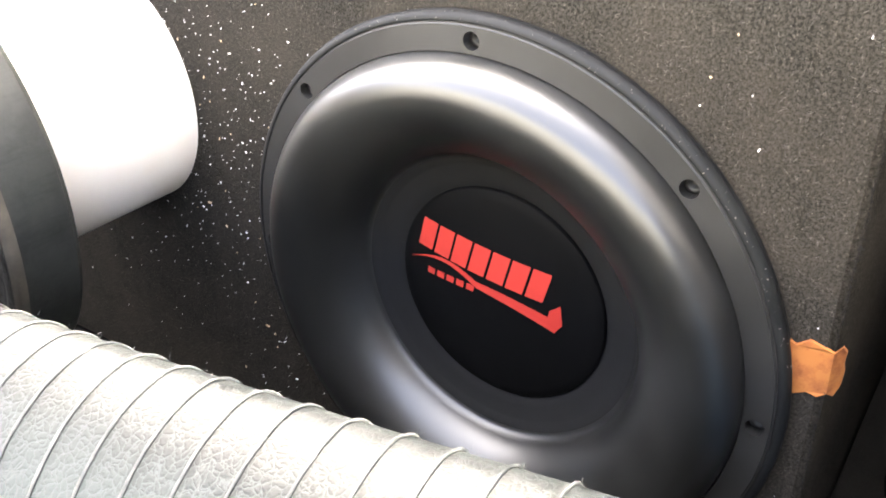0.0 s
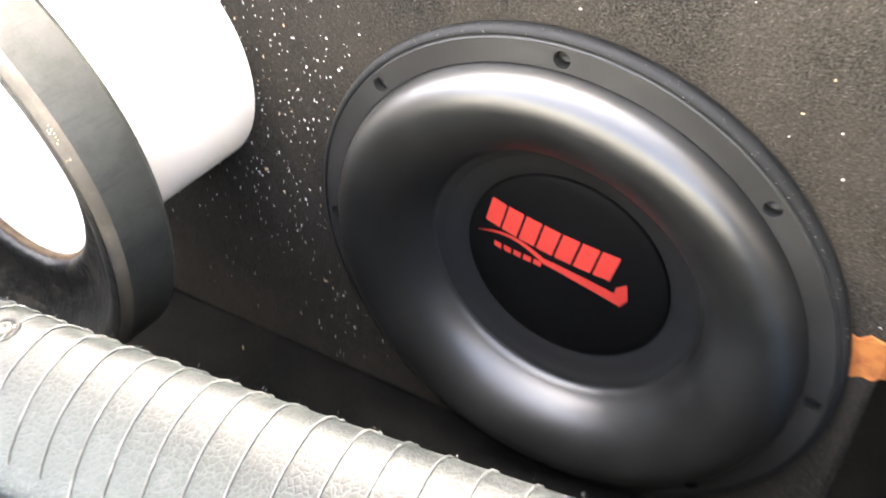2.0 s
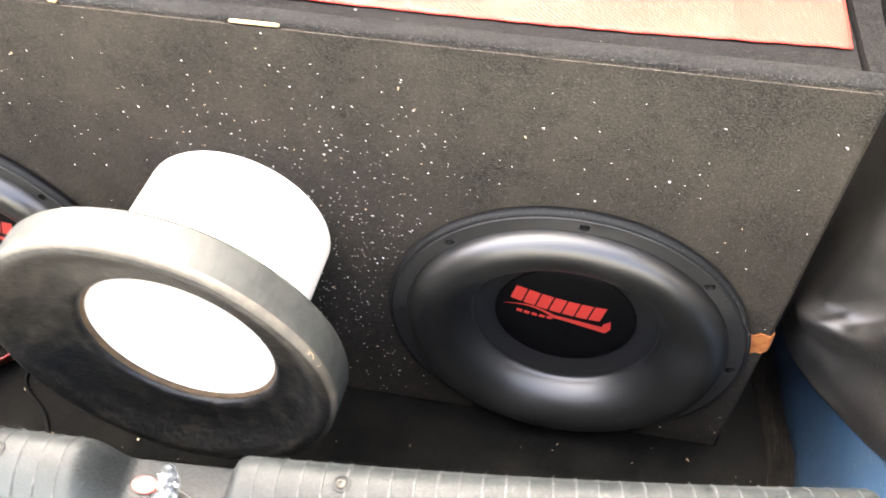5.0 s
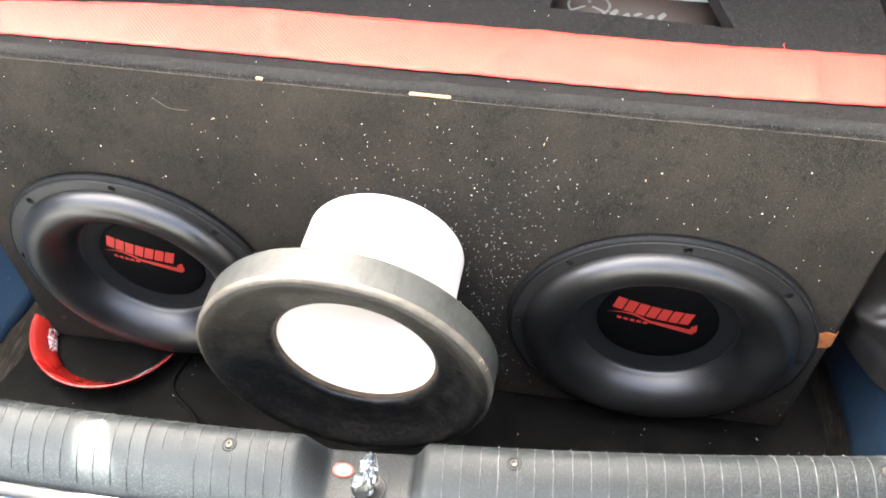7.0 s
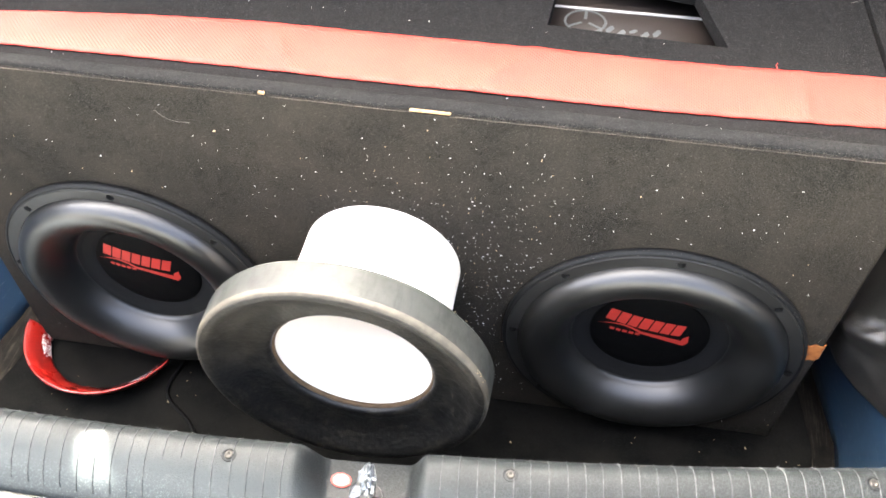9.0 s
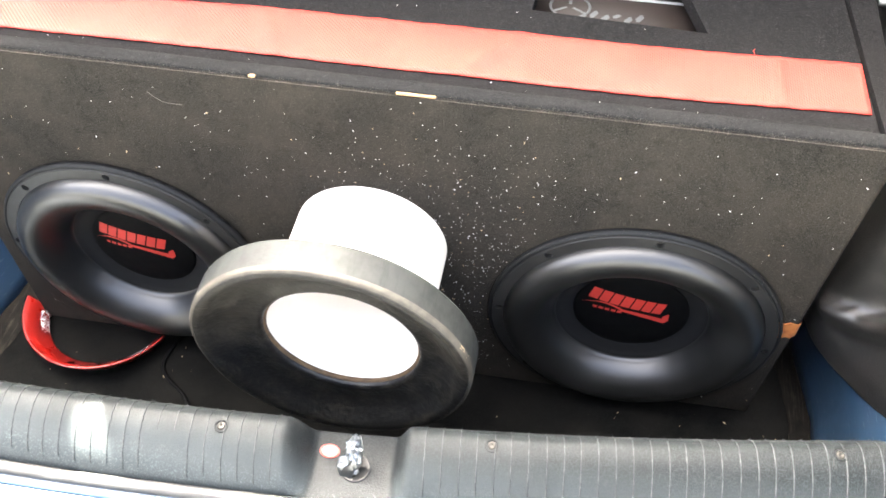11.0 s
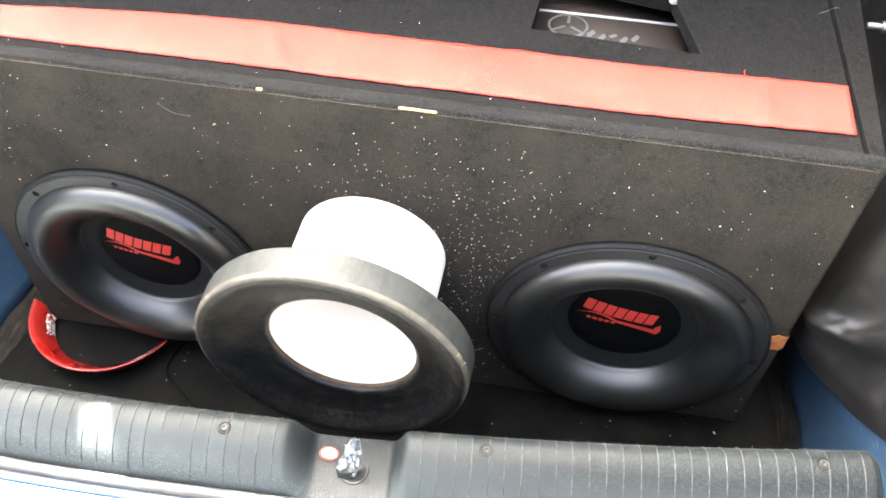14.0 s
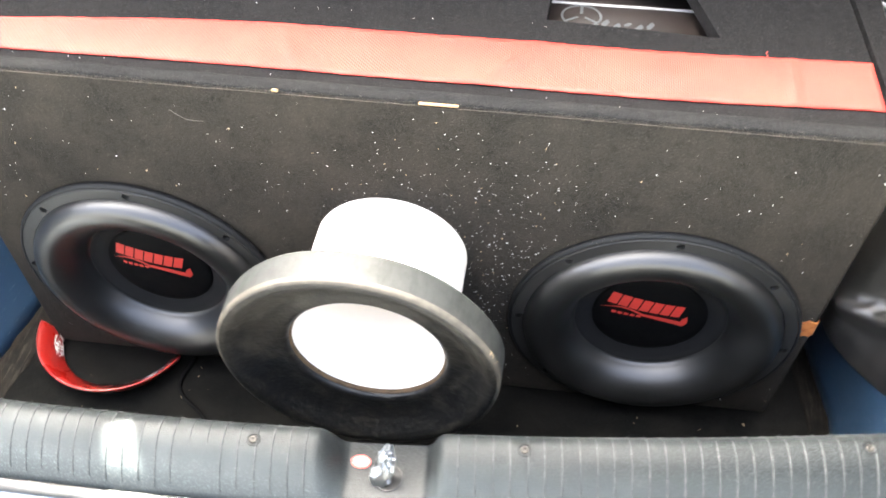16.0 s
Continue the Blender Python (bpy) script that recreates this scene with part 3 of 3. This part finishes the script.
stud = thing("threaded_stud", "grey steel stud sticking out of the side trim", "stud", at=(0.492, 0.330, 0.335))
part("shank", lathe([(0.0001, 0.022), (0.0034, 0.022), (0.0042, 0.021), (0.0042, 0.0)], 16), STUD_STEEL, stud).matrix_local = pose(0, 0, 0, 0, 0, -90)
part("nut", lathe([(0.0042, 0.006), (0.0068, 0.006), (0.0072, 0.005), (0.0072, 0.0)], 6), STUD_STEEL, stud).matrix_local = pose(0, 0, 0, 0, 0, -90)

# loading sill with its moulded ribs and the recess for the latch
PROFILE = curve_pts([(0.024, -0.072, 0), (0.024, 0.06, 0), (0.0225, 0.181, 0), (0.0175, 0.203, 0), (0.008, 0.2125, 0), (-0.004, 0.2135, 0), (-0.018, 0.2095, 0), (-0.032, 0.2000, 0), (-0.0425, 0.1880, 0), (-0.0465, 0.1800, 0), (-0.048, 0.1680, 0)], 6)
RIB = 0.0152
us = steps(-0.50, 0.470, 300)


def sill_pt(x, j):
    p = PROFILE[int(j)]
    v, z = p.x, p.y
    inn = smoothstep(-0.074, -0.048, x) * (1 - smoothstep(0.023, 0.042, x))
    low = 0.1705
    z = z + (min(z, low) - z) * inn
    end = smoothstep(0.460, 0.470, x)
    z -= 0.012 * end * (z > 0.1)
    return (x - 0.1 * v, sill_y(x) + v, z)


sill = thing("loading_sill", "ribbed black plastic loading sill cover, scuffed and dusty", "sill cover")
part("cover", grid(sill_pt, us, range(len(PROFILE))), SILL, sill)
rnd = random.Random(3)
for k in range(-32, 31):
    x = k * RIB - 0.006 + rnd.uniform(-0.0006, 0.0006)
    if -0.072 < x < 0.040 or not -0.49 < x < 0.456:
        continue
    last = rnd.uniform(-0.0405, -0.0440) if not -0.20 < x < -0.165 else rnd.uniform(-0.012, -0.016)
    line = [j for j, p in enumerate(PROFILE) if last < p.x and p.y > 0.182]
    bm = bmesh.new()
    rows = []
    for n, j in enumerate(line):
        c, d = Vector(sill_pt(x, j)), PROFILE[min(j + 1, len(PROFILE) - 1)] - PROFILE[j - 1]
        up = Vector((0, d.y, -d.x)).normalized()
        f = 1 if 0 < n < len(line) - 1 else 0.2
        w = rnd.uniform(0.00050, 0.00075)
        rows.append([bm.verts.new(c + up * h * f + Vector((a * w, 0, 0))) for a, h in ((-0.75, -0.0002), (0.05, 0.0008 + rnd.uniform(0, 0.0003)), (1.05, 0.0003), (1.25, -0.0002))])
    # left and top faces pale, right face dark: shade painted on each rib
    for a, b in zip(rows, rows[1:]):
        for q in range(3):
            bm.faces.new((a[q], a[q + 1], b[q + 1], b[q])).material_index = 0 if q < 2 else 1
    part("rib", bm, SILL_RIB, sill).data.materials.append(SILL_DARK)
for x, y in ((-0.130, -0.2515), (0.1135, -0.2280), (0.4155, -0.1835)):
    z = 0.2135
    b = lathe([(0.0001, 0.0012), (0.0012, 0.0012), (0.0016, 0.0022), (0.0032, 0.0020), (0.0042, 0.0004), (0.0044, -0.001)], 20)
    o = lathe([(0.0040, 0.0002), (0.0052, 0.0014), (0.0062, 0.0012), (0.0066, 0.0)], 20)
    s = part("screw", b, STEEL, sill, "weathered steel screw")
    s.matrix_local = pose(x, y, z - 0.0005, -82, 0, 0)
    s = part("washer", o, SILL_DARK, sill)
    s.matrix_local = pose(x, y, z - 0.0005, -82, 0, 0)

# latch, foil and warning label in the recess
latch = thing("boot_latch", "steel boot latch wrapped in crumpled foil tape", "latch", at=(-0.009, -0.2515, 0.171))
part("opening", lathe([(0.0001, 0.0002), (0.0118, 0.0002), (0.0125, 0.0012), (0.0134, 0.0010), (0.0140, 0.0)], 32), HOLE, latch, "round dark opening").matrix_local = pose(0, 0, 0, -90, 0, 0)
part("striker", lathe([(0.0001, 0.004), (0.0040, 0.004), (0.0052, 0.001)], 8), STUD_STEEL, latch).matrix_local = pose(-0.001, -0.003, 0, -90, 0, 0)
foil = bmesh.new()
bmesh.ops.create_icosphere(foil, subdivisions=4, radius=1)
for v in foil.verts:
    n = noise.noise(v.co * 2.3) * 0.30 + noise.noise(v.co * 6.1) * 0.30 + abs(noise.noise(v.co * 11)) * 0.22
    p = v.co * (1 + n)
    v.co = Vector((p.x * 0.0074 - 0.002 + 0.002 * v.co.z, p.y * 0.0060 + 0.004 + 0.012 * v.co.z, p.z * 0.0165 + 0.0165))
for v in [w for w in foil.verts if w.co.z < 0.016 and w.co.x < -0.003]:
    v.co.x -= 0.006 * smoothstep(0.016, 0.008, v.co.z)
part("foil_wrap", foil, FOIL, latch, "crumpled silver foil tape", smooth=False)
label = thing("warning_label", "small oval white label with a red rim", "label", at=(-0.037, -0.2390, 0.1712))
part("plate", lathe([(0.0001, 0.0006), (0.0075, 0.0006), (0.0076, 0.0)], 32), WHITE, label).matrix_local = pose(0, 0, 0, -90, 0, 0)
part("rim", lathe([(0.0074, 0.0), (0.0075, 0.0010), (0.0094, 0.0010), (0.0096, 0.0)], 32), LABEL_RED, label).matrix_local = pose(0, 0, 0, -90, 0, 0)
label.scale = (1.0, 0.72, 1.0)
tri = bmesh.new()
P = [(0.0045 * math.cos(radians(a)), 0.0042 * math.sin(radians(a))) for a in (90, 210, 330)]
for a, b in zip(P, P[1:] + P[:1]):
    tri.faces.new([tri.verts.new((q[0] * f, q[1] * f, 0.0012)) for q, f in ((a, 1.25), (b, 1.25), (b, 0.6), (a, 0.6))])
part("sign", tri, HOLE, label, "dark triangle outline", smooth=False)

# rubber seal and painted body below the sill
part_seal = part("boot_seal", grid(lambda x, a: (x, sill_y(x) - 0.0540 + 0.0062 * math.cos(a), 0.1785 + 0.0055 * math.sin(a)), steps(-0.52, 0.46, 60), steps(0, math.tau, 12)), SEAL)
tagged(part_seal, "black rubber seal along the boot opening", "seal", kind="structure")
LIP = curve_pts([(-0.058, 0.160, 0), (-0.0595, 0.174, 0), (-0.0625, 0.1775, 0), (-0.0675, 0.1765, 0), (-0.0695, 0.171, 0), (-0.0725, 0.1745, 0), (-0.082, 0.1735, 0), (-0.105, 0.168, 0), (-0.145, 0.150, 0), (-0.18, 0.10, 0), (-0.19, 0.0, 0), (-0.18, -0.25, 0)], 5)
lip = part("rear_panel", grid(lambda x, j: (x, sill_y(x) + LIP[int(j)].x, LIP[int(j)].y), steps(-0.66, 0.60, 60), range(len(LIP)), 0.004, (0, 1, 0)), BLUE)
tagged(lip, "light-catching blue painted rear panel of the car", "car body", kind="structure")

# ---- things on the floor and in the box ----
ring = thing("red_ring", "broken red plastic ring lying on the boot floor", "plastic ring", at=(-0.450, 0.021, floor_z(-0.450)))
ring.scale = (1.05, 1.05, 1.0)
arc = lathe([(0.082, 0.001), (0.088, 0.0005), (0.097, 0.012), (0.105, 0.028), (0.1065, 0.031), (0.104, 0.032), (0.094, 0.017), (0.083, 0.006)], 64, closed=True, arc=(187, 337))
part("hoop", arc, RED, ring).matrix_local = pose(0, 0, 0, -90, 0, 0)
cable = tagged(part("cable", tube(curve_pts([(x, y, floor_z(x) + 0.002) for x, y in ((-0.338, -0.006), (-0.346, -0.042), (-0.336, -0.066), (-0.298, -0.094), (-0.255, -0.15))], 8), 0.0025), CABLE), "thin black cable lying on the boot floor", "cable")

amp = thing("amplifier", "brown metal amplifier with a white line and emblem", "amplifier", at=(0.17, 0.215, 0.345))
case = part("case", box(-0.14, 0.14, -0.075, 0.10, -0.05, 0.026, 0.003), AMP, amp, "dark brown metal case")
part("white_line", box(-0.108, 0.100, 0.017, 0.021, 0.0262, 0.0268), WHITE, case, "white line", smooth=False)

# emblem printed on the amplifier
em = lathe([(0.014, 0.0), (0.0142, 0.0004), (0.0158, 0.0004), (0.016, 0.0)], 40)
for a in (90, 215, 325):
    d = Vector((math.cos(radians(a)), 0, math.sin(radians(a))))
    n = Vector((-d.z, 0, d.x)) * 0.0012
    em.faces.new([em.verts.new(p + Vector((0, -0.0003, 0))) for p in (d * 0.003 - n, d * 0.0145 - n, d * 0.0145 + n, d * 0.003 + n)])
for k in range(6):
    c = Vector((0.010 + 0.0085 * k, 0, -0.012 + 0.004 * (k % 2)))
    em.faces.new([em.verts.new(c + Vector((0.0030 * math.cos(q) + 0.0016 * math.sin(q), -0.0003, (0.0052 if k % 3 else 0.0030) * math.sin(q)))) for q in (0.3, 1.4, 2.0, 3.3, 4.4, 5.2)])
part("emblem", em, GREY, case, "faded white emblem", smooth=False).matrix_local = pose(-0.042, -0.004, 0.0262, -90, 0, 0) @ Matrix.Diagonal((1.4, 1, 1.3, 1))


# ---- dust, flakes and lint ----
def flakes(name, places, mat, label, low, high, seed):
    """Many thin crumbs in one mesh; places are (point, normal)."""
    rnd = random.Random(seed)
    verts, faces = [], []
    for p, n in places:
        n = (Vector(n) + Vector((rnd.uniform(-0.4, 0.4), rnd.uniform(-0.4, 0.4), rnd.uniform(-0.4, 0.4)))).normalized()
        a = n.orthogonal().normalized()
        a.rotate(Matrix.Rotation(rnd.uniform(0, math.tau), 3, n))
        b = n.cross(a)
        r = low * (high / low) ** (rnd.random() ** 2.6)
        w, h = r * rnd.uniform(0.9, 1.4), r * rnd.uniform(0.22, 0.7)
        k = len(verts)
        for top in (0, 1):
            for x, y in ((-1, -0.7), (0.8, -1), (1, 0.8), (-0.6, 1)):
                verts.append(Vector(p) + a * w * x * rnd.uniform(0.6, 1) + b * h * y * rnd.uniform(0.6, 1) + n * (0.0001 + top * 0.0006))
        faces += [tuple(k + i for i in f) for f in ((4, 5, 6, 7), (0, 1, 5, 4), (1, 2, 6, 5), (2, 3, 7, 6), (3, 0, 4, 7), (3, 2, 1, 0))]
    me = bpy.data.meshes.new(name)
    me.from_pydata([tuple(v) for v in verts], [], faces)
    me.materials.append(mat)
    return tagged(new(name, me), label, "crumbs", kind="stuff")


rnd = random.Random(7)


def free_face(x, z):
    if not (side_x(z, False) + 0.004 < x < side_x(z) - 0.004 and floor_z(x) + 0.004 < z < TOP - 0.004):
        return False
    return min(math.hypot(x - SUB_R, z - SUB_Z), math.hypot(x - SUB_L, z - SUB_LZ)) > 0.164 and math.hypot(x - PORT_X, z - PORT_Z) > 0.081


spots = []
while len(spots) < 640:
    q = rnd.random()
    if q < 0.42:
        x, z = rnd.gauss(0.062, 0.045), rnd.gauss(0.16, 0.085)
    elif q < 0.56:
        x, z = rnd.gauss(0.0, 0.10), rnd.gauss(0.31, 0.035)
    else:
        x, z = rnd.uniform(-0.52, 0.41), rnd.uniform(-0.03, 0.39)
    if free_face(x, z):
        spots.append(((x, -0.0004, z), (0, -1, 0)))
flakes("white_flakes", spots[:585], CHIP, "tiny white flakes stuck to the black carpet", 0.00028, 0.00100, 1)
flakes("tan_flakes", spots[585:], CHIP_TAN, "small tan wood crumbs stuck to the carpet", 0.0005, 0.0016, 2)
spots = [((x, y, floor_z(x) + 0.0012), (0, 0, 1)) for x, y in ((rnd.uniform(-0.5, 0.46), rnd.uniform(-0.19, -0.01)) for _ in range(90))]
flakes("floor_crumbs", spots, CHIP_TAN, "pale wood crumbs scattered on the boot floor", 0.0005, 0.0022, 3)
spots = [((x, y, TOP - 0.0038), (0, 0, 1)) for x, y in ((rnd.uniform(-0.48, 0.36), rnd.choice((rnd.uniform(0.022, 0.034), rnd.uniform(0.135, 0.145), rnd.uniform(0.27, 0.4)))) for _ in range(40))]
flakes("top_crumbs", spots, CHIP, "white specks on the carpeted top", 0.0003, 0.0010, 4)
for ctrl, r in (([(-0.259, -0.001, 0.3755), (-0.248, -0.0025, 0.368), (-0.240, -0.001, 0.364), (-0.226, -0.002, 0.365)], 0.00015), ([(-0.235, 0.010, 0.4035), (-0.222, 0.006, 0.407), (-0.213, 0.012, 0.405), (-0.20, 0.010, 0.404)], 0.00013)):
    tagged(part("lint_thread", tube(curve_pts(ctrl, 6), r, 5), HAIR), "pale thread of lint caught on the carpet", "thread")

tagged(part("lint_thread", tube(curve_pts([(0.384, 0.232, 0.4062), (0.392, 0.234, 0.4085), (0.398, 0.238, 0.4105), (0.404, 0.239, 0.4105)], 6), 0.00015, 5), HAIR), "pale thread of lint caught on the carpet", "thread")
tagged(part("red_thread", tube(curve_pts([(0.3030, 0.1105, 0.4060), (0.3042, 0.1130, 0.4072), (0.3030, 0.1150, 0.4085), (0.3046, 0.1175, 0.4088)], 6), 0.00035, 5), CLOTH), "loose red thread frayed from the cloth band", "thread")
foam_bit = bmesh.new()
bmesh.ops.create_icosphere(foam_bit, subdivisions=3, radius=1)
for v in foam_bit.verts:
    q = v.co * (1 + 0.5 * noise.noise(v.co * 1.7) + 0.25 * noise.noise(v.co * 5))
    v.co = Vector((0.2350 + 0.0045 * q.x, 0.2275 + 0.0055 * q.y, 0.4048 + 0.0018 * q.z))
tagged(part("foam_scrap", foam_bit, HAIR), "torn pale scrap lying at the cut-out's corner", "scrap")

# a glint and brown dust on the flare's edge, both drawn as tan flecks
glints = []
for _ in range(14):
    a, r = radians(rnd.gauss(24, 4)), rnd.uniform(0.1375, 0.1405)
    glints.append(((PORT_X + r * math.cos(a), -0.1583 + 0.5 * max(0, r - 0.1380), PORT_Z + r * math.sin(a)), (0.3 * math.cos(a), -1, 0.3 * math.sin(a))))
flakes("flare_glint", glints, CHIP_TAN, "tan dust flecks painting a glint on the flare's outer edge", 0.0003, 0.0008, 12)
specks = []
for _ in range(120):
    a, q = radians(rnd.uniform(10, 150)), rnd.random()
    r = 0.1580 + 0.0036 * q
    specks.append(((SUB_R + r * math.cos(a), -0.0082 + 0.0045 * q * q, SUB_Z + r * math.sin(a)), (math.cos(a) * q, -1, math.sin(a) * q)))
flakes("ring_dust", specks, HAIR, "fine pale dust on the subwoofer's rubber ring", 0.0001, 0.0004, 11)
paint = []
for _ in range(110):
    a, f = radians(rnd.gauss(206, 6)), rnd.random()
    paint.append(((-0.448 + (0.086 + 0.008 * f) * math.cos(a), 0.021 + (0.086 + 0.008 * f) * math.sin(a), floor_z(-0.448) + 0.0098 + 0.0092 * f), (0.6, 0.3, 0.7)))
for _ in range(40):
    a, f = radians(rnd.gauss(316, 5)), rnd.random()
    paint.append(((-0.450 + (0.092 + 0.008 * f) * math.cos(a), 0.021 + (0.092 + 0.008 * f) * math.sin(a), floor_z(-0.450) + 0.0110 + 0.0092 * f), (-0.6, 0.5, 0.7)))
flakes("paint_flakes", paint, CHIP, "white paint flakes on the red ring", 0.0005, 0.0022, 5)


def fibres(name, places, mat, label, low, high, thick, seed, lie=0.0):
    """Many short hairs in one mesh, standing or lying along the surface."""
    rnd = random.Random(seed)
    verts, faces = [], []
    for p, n in places:
        n = Vector(n)
        a = n.orthogonal().normalized()
        a.rotate(Matrix.Rotation(rnd.uniform(0, math.tau), 3, n))
        d = (n * (1 - lie) + a * rnd.uniform(0.5, 1.2)).normalized() * rnd.uniform(low, high)
        b = n.cross(a).normalized() * thick
        c = (n + a).normalized() * thick
        mid = Vector(p) + d * 0.55 + n * thick * 2 + b * rnd.uniform(-2, 2)
        end = Vector(p) + d + b * rnd.uniform(-5, 5)
        k = len(verts)
        for q, f in ((Vector(p), 1), (mid, 1), (end, 0.3)):
            verts += [q - b * f, q + b * f, q + c * f * 1.3]
        for r in (0, 3):
            faces += [(k + r + i, k + r + (i + 1) % 3, k + r + 3 + (i + 1) % 3, k + r + 3 + i) for i in range(3)]
        faces += [(k, k + 2, k + 1), (k + 6, k + 7, k + 8)]
    me = bpy.data.meshes.new(name)
    me.from_pydata([tuple(v) for v in verts], [], faces)
    me.materials.append(mat)
    return tagged(new(name, me), label, "fuzz", kind="stuff")


spots = []
while len(spots) < 5200:
    x, z = rnd.uniform(-0.53, 0.42), rnd.uniform(-0.04, 0.398)
    if free_face(x, z) and (x > -0.05 or rnd.random() < 0.6):
        spots.append(((x, -0.0002, z), (0, -1, 0)))
fibres("carpet_lint", spots, FUZZ_PALE, "short pale fibres in the dusty box carpet", 0.0008, 0.0026, 0.00009, 6, 0.85)
edge = [((rnd.uniform(-0.52, 0.40), rnd.uniform(0.0, 0.02), TOP + 0.002), (0, rnd.uniform(-0.6, 0.3), 1)) for _ in range(1500)]
for _ in range(900):
    z = rnd.uniform(-0.03, 0.40)
    edge.append(((side_x(z) - 0.0008, rnd.uniform(0, 0.004), z), (1, -0.5, 0)))
edge += [((side_x(TOP) + 0.001 + 0.0264 * y, y, TOP), (0.8, 0, 0.6)) for y in (rnd.uniform(0, 0.44) for _ in range(500))]
edge += [((0.251 + rnd.uniform(-0.013, 0.012), rnd.uniform(0.15, 0.235), TOP - 0.004), (-0.5, 0, 1)) for _ in range(120)]
pale = [((rnd.uniform(-0.52, 0.40), rnd.uniform(-0.0008, 0.003), TOP + rnd.uniform(-0.002, 0.002)), (0, -1, 0.8)) for _ in range(1600)]
fibres("top_edge_lint", pale, FUZZ_PALE, "pale worn fibres along the top edge", 0.0008, 0.0024, 0.00008, 10, 0.5)
fibres("edge_fuzz", edge, FUZZ_DARK, "dark carpet fuzz along the box edges", 0.0010, 0.0032, 0.00010, 8, 0.3)
fray = [((rnd.choice(range(-32, 30)) * RIB - 0.006 + rnd.gauss(0, 0.0012), 0, 0), 0) for _ in range(230)]
fray = [((x - 0.002, sill_y(x) + 0.0185, 0.2010 + rnd.uniform(-0.002, 0.004)), (0, 0.8, 0.6)) for (x, _, _), _ in fray if not (-0.072 < x < 0.040) and x > -0.49]
fibres("sill_fray", fray, SILL_RIB, "frayed plastic burrs along the sill's ribs", 0.0008, 0.0024, 0.00012, 9, 0.1)

# loose ground and tailgate round the car
ground = part("ground", grid(lambda u, v: (u, v, -0.62), steps(-60, 60, 8), steps(-60, 60, 8), 0.05), GROUND)
tagged(ground, "grey asphalt ground round the car", "ground", kind="structure")

# unseen raised boot lid in front of the sun, which keeps the boot in shade; its edge is shaped from the shadow line,
# with a small added gap that lets a patch of sun through
LID_Y = 0.46
WAY = sun_way / sun_way.y


def lid_top(x):
    x -= WAY.x * 0.75
    y = -0.2385 + 0.085 * x - 0.047 - 0.032 * smoothstep(-0.24, -0.10, x)
    y += (0.022 + 0.35 * (x + 0.266)) * smoothstep(-0.266, -0.262, x) * (1 - smoothstep(-0.226, -0.223, x))
    return 0.185 + (LID_Y - y) * WAY.z


def lid_pt(x, v):
    z0, z1 = 0.46, lid_top(x)
    return (x, 0.60 - 0.14 * v + 0.05 * math.sin(math.pi * v), z0 + (z1 - z0) * v)


lid_x = sorted(set(steps(-1.25, 0.72, 60) + [q + WAY.x * 0.75 for q in steps(-0.285, -0.205, 40)]))
lid = part("boot_lid", grid(lid_pt, lid_x, steps(0, 1, 12), 0.03, (0, 1, 0)), BLUE)
tagged(lid, "raised blue boot lid of the car, unseen, its edge shaped to cut the sun", "boot lid", kind="structure")
# unseen block, added to close the boot and keep sun off the trim
shelf = part("rear_shelf", box(-0.80, 0.80, 0.50, 0.66, -0.08, 0.455, 0.01), TRIM)
tagged(shelf, "black shelf and seat back behind the speaker box, unseen, added to close the boot", "shelf", kind="structure")
# unseen wall, added so that low reflections in the rubber turn dark
backdrop = part("backdrop_wall", box(-9, 9, -5.2, -5.0, -0.62, 2.6, 0.02), BACKDROP)
tagged(backdrop, "plain grey wall behind the car, unseen, added to darken low reflections", "wall", kind="structure")
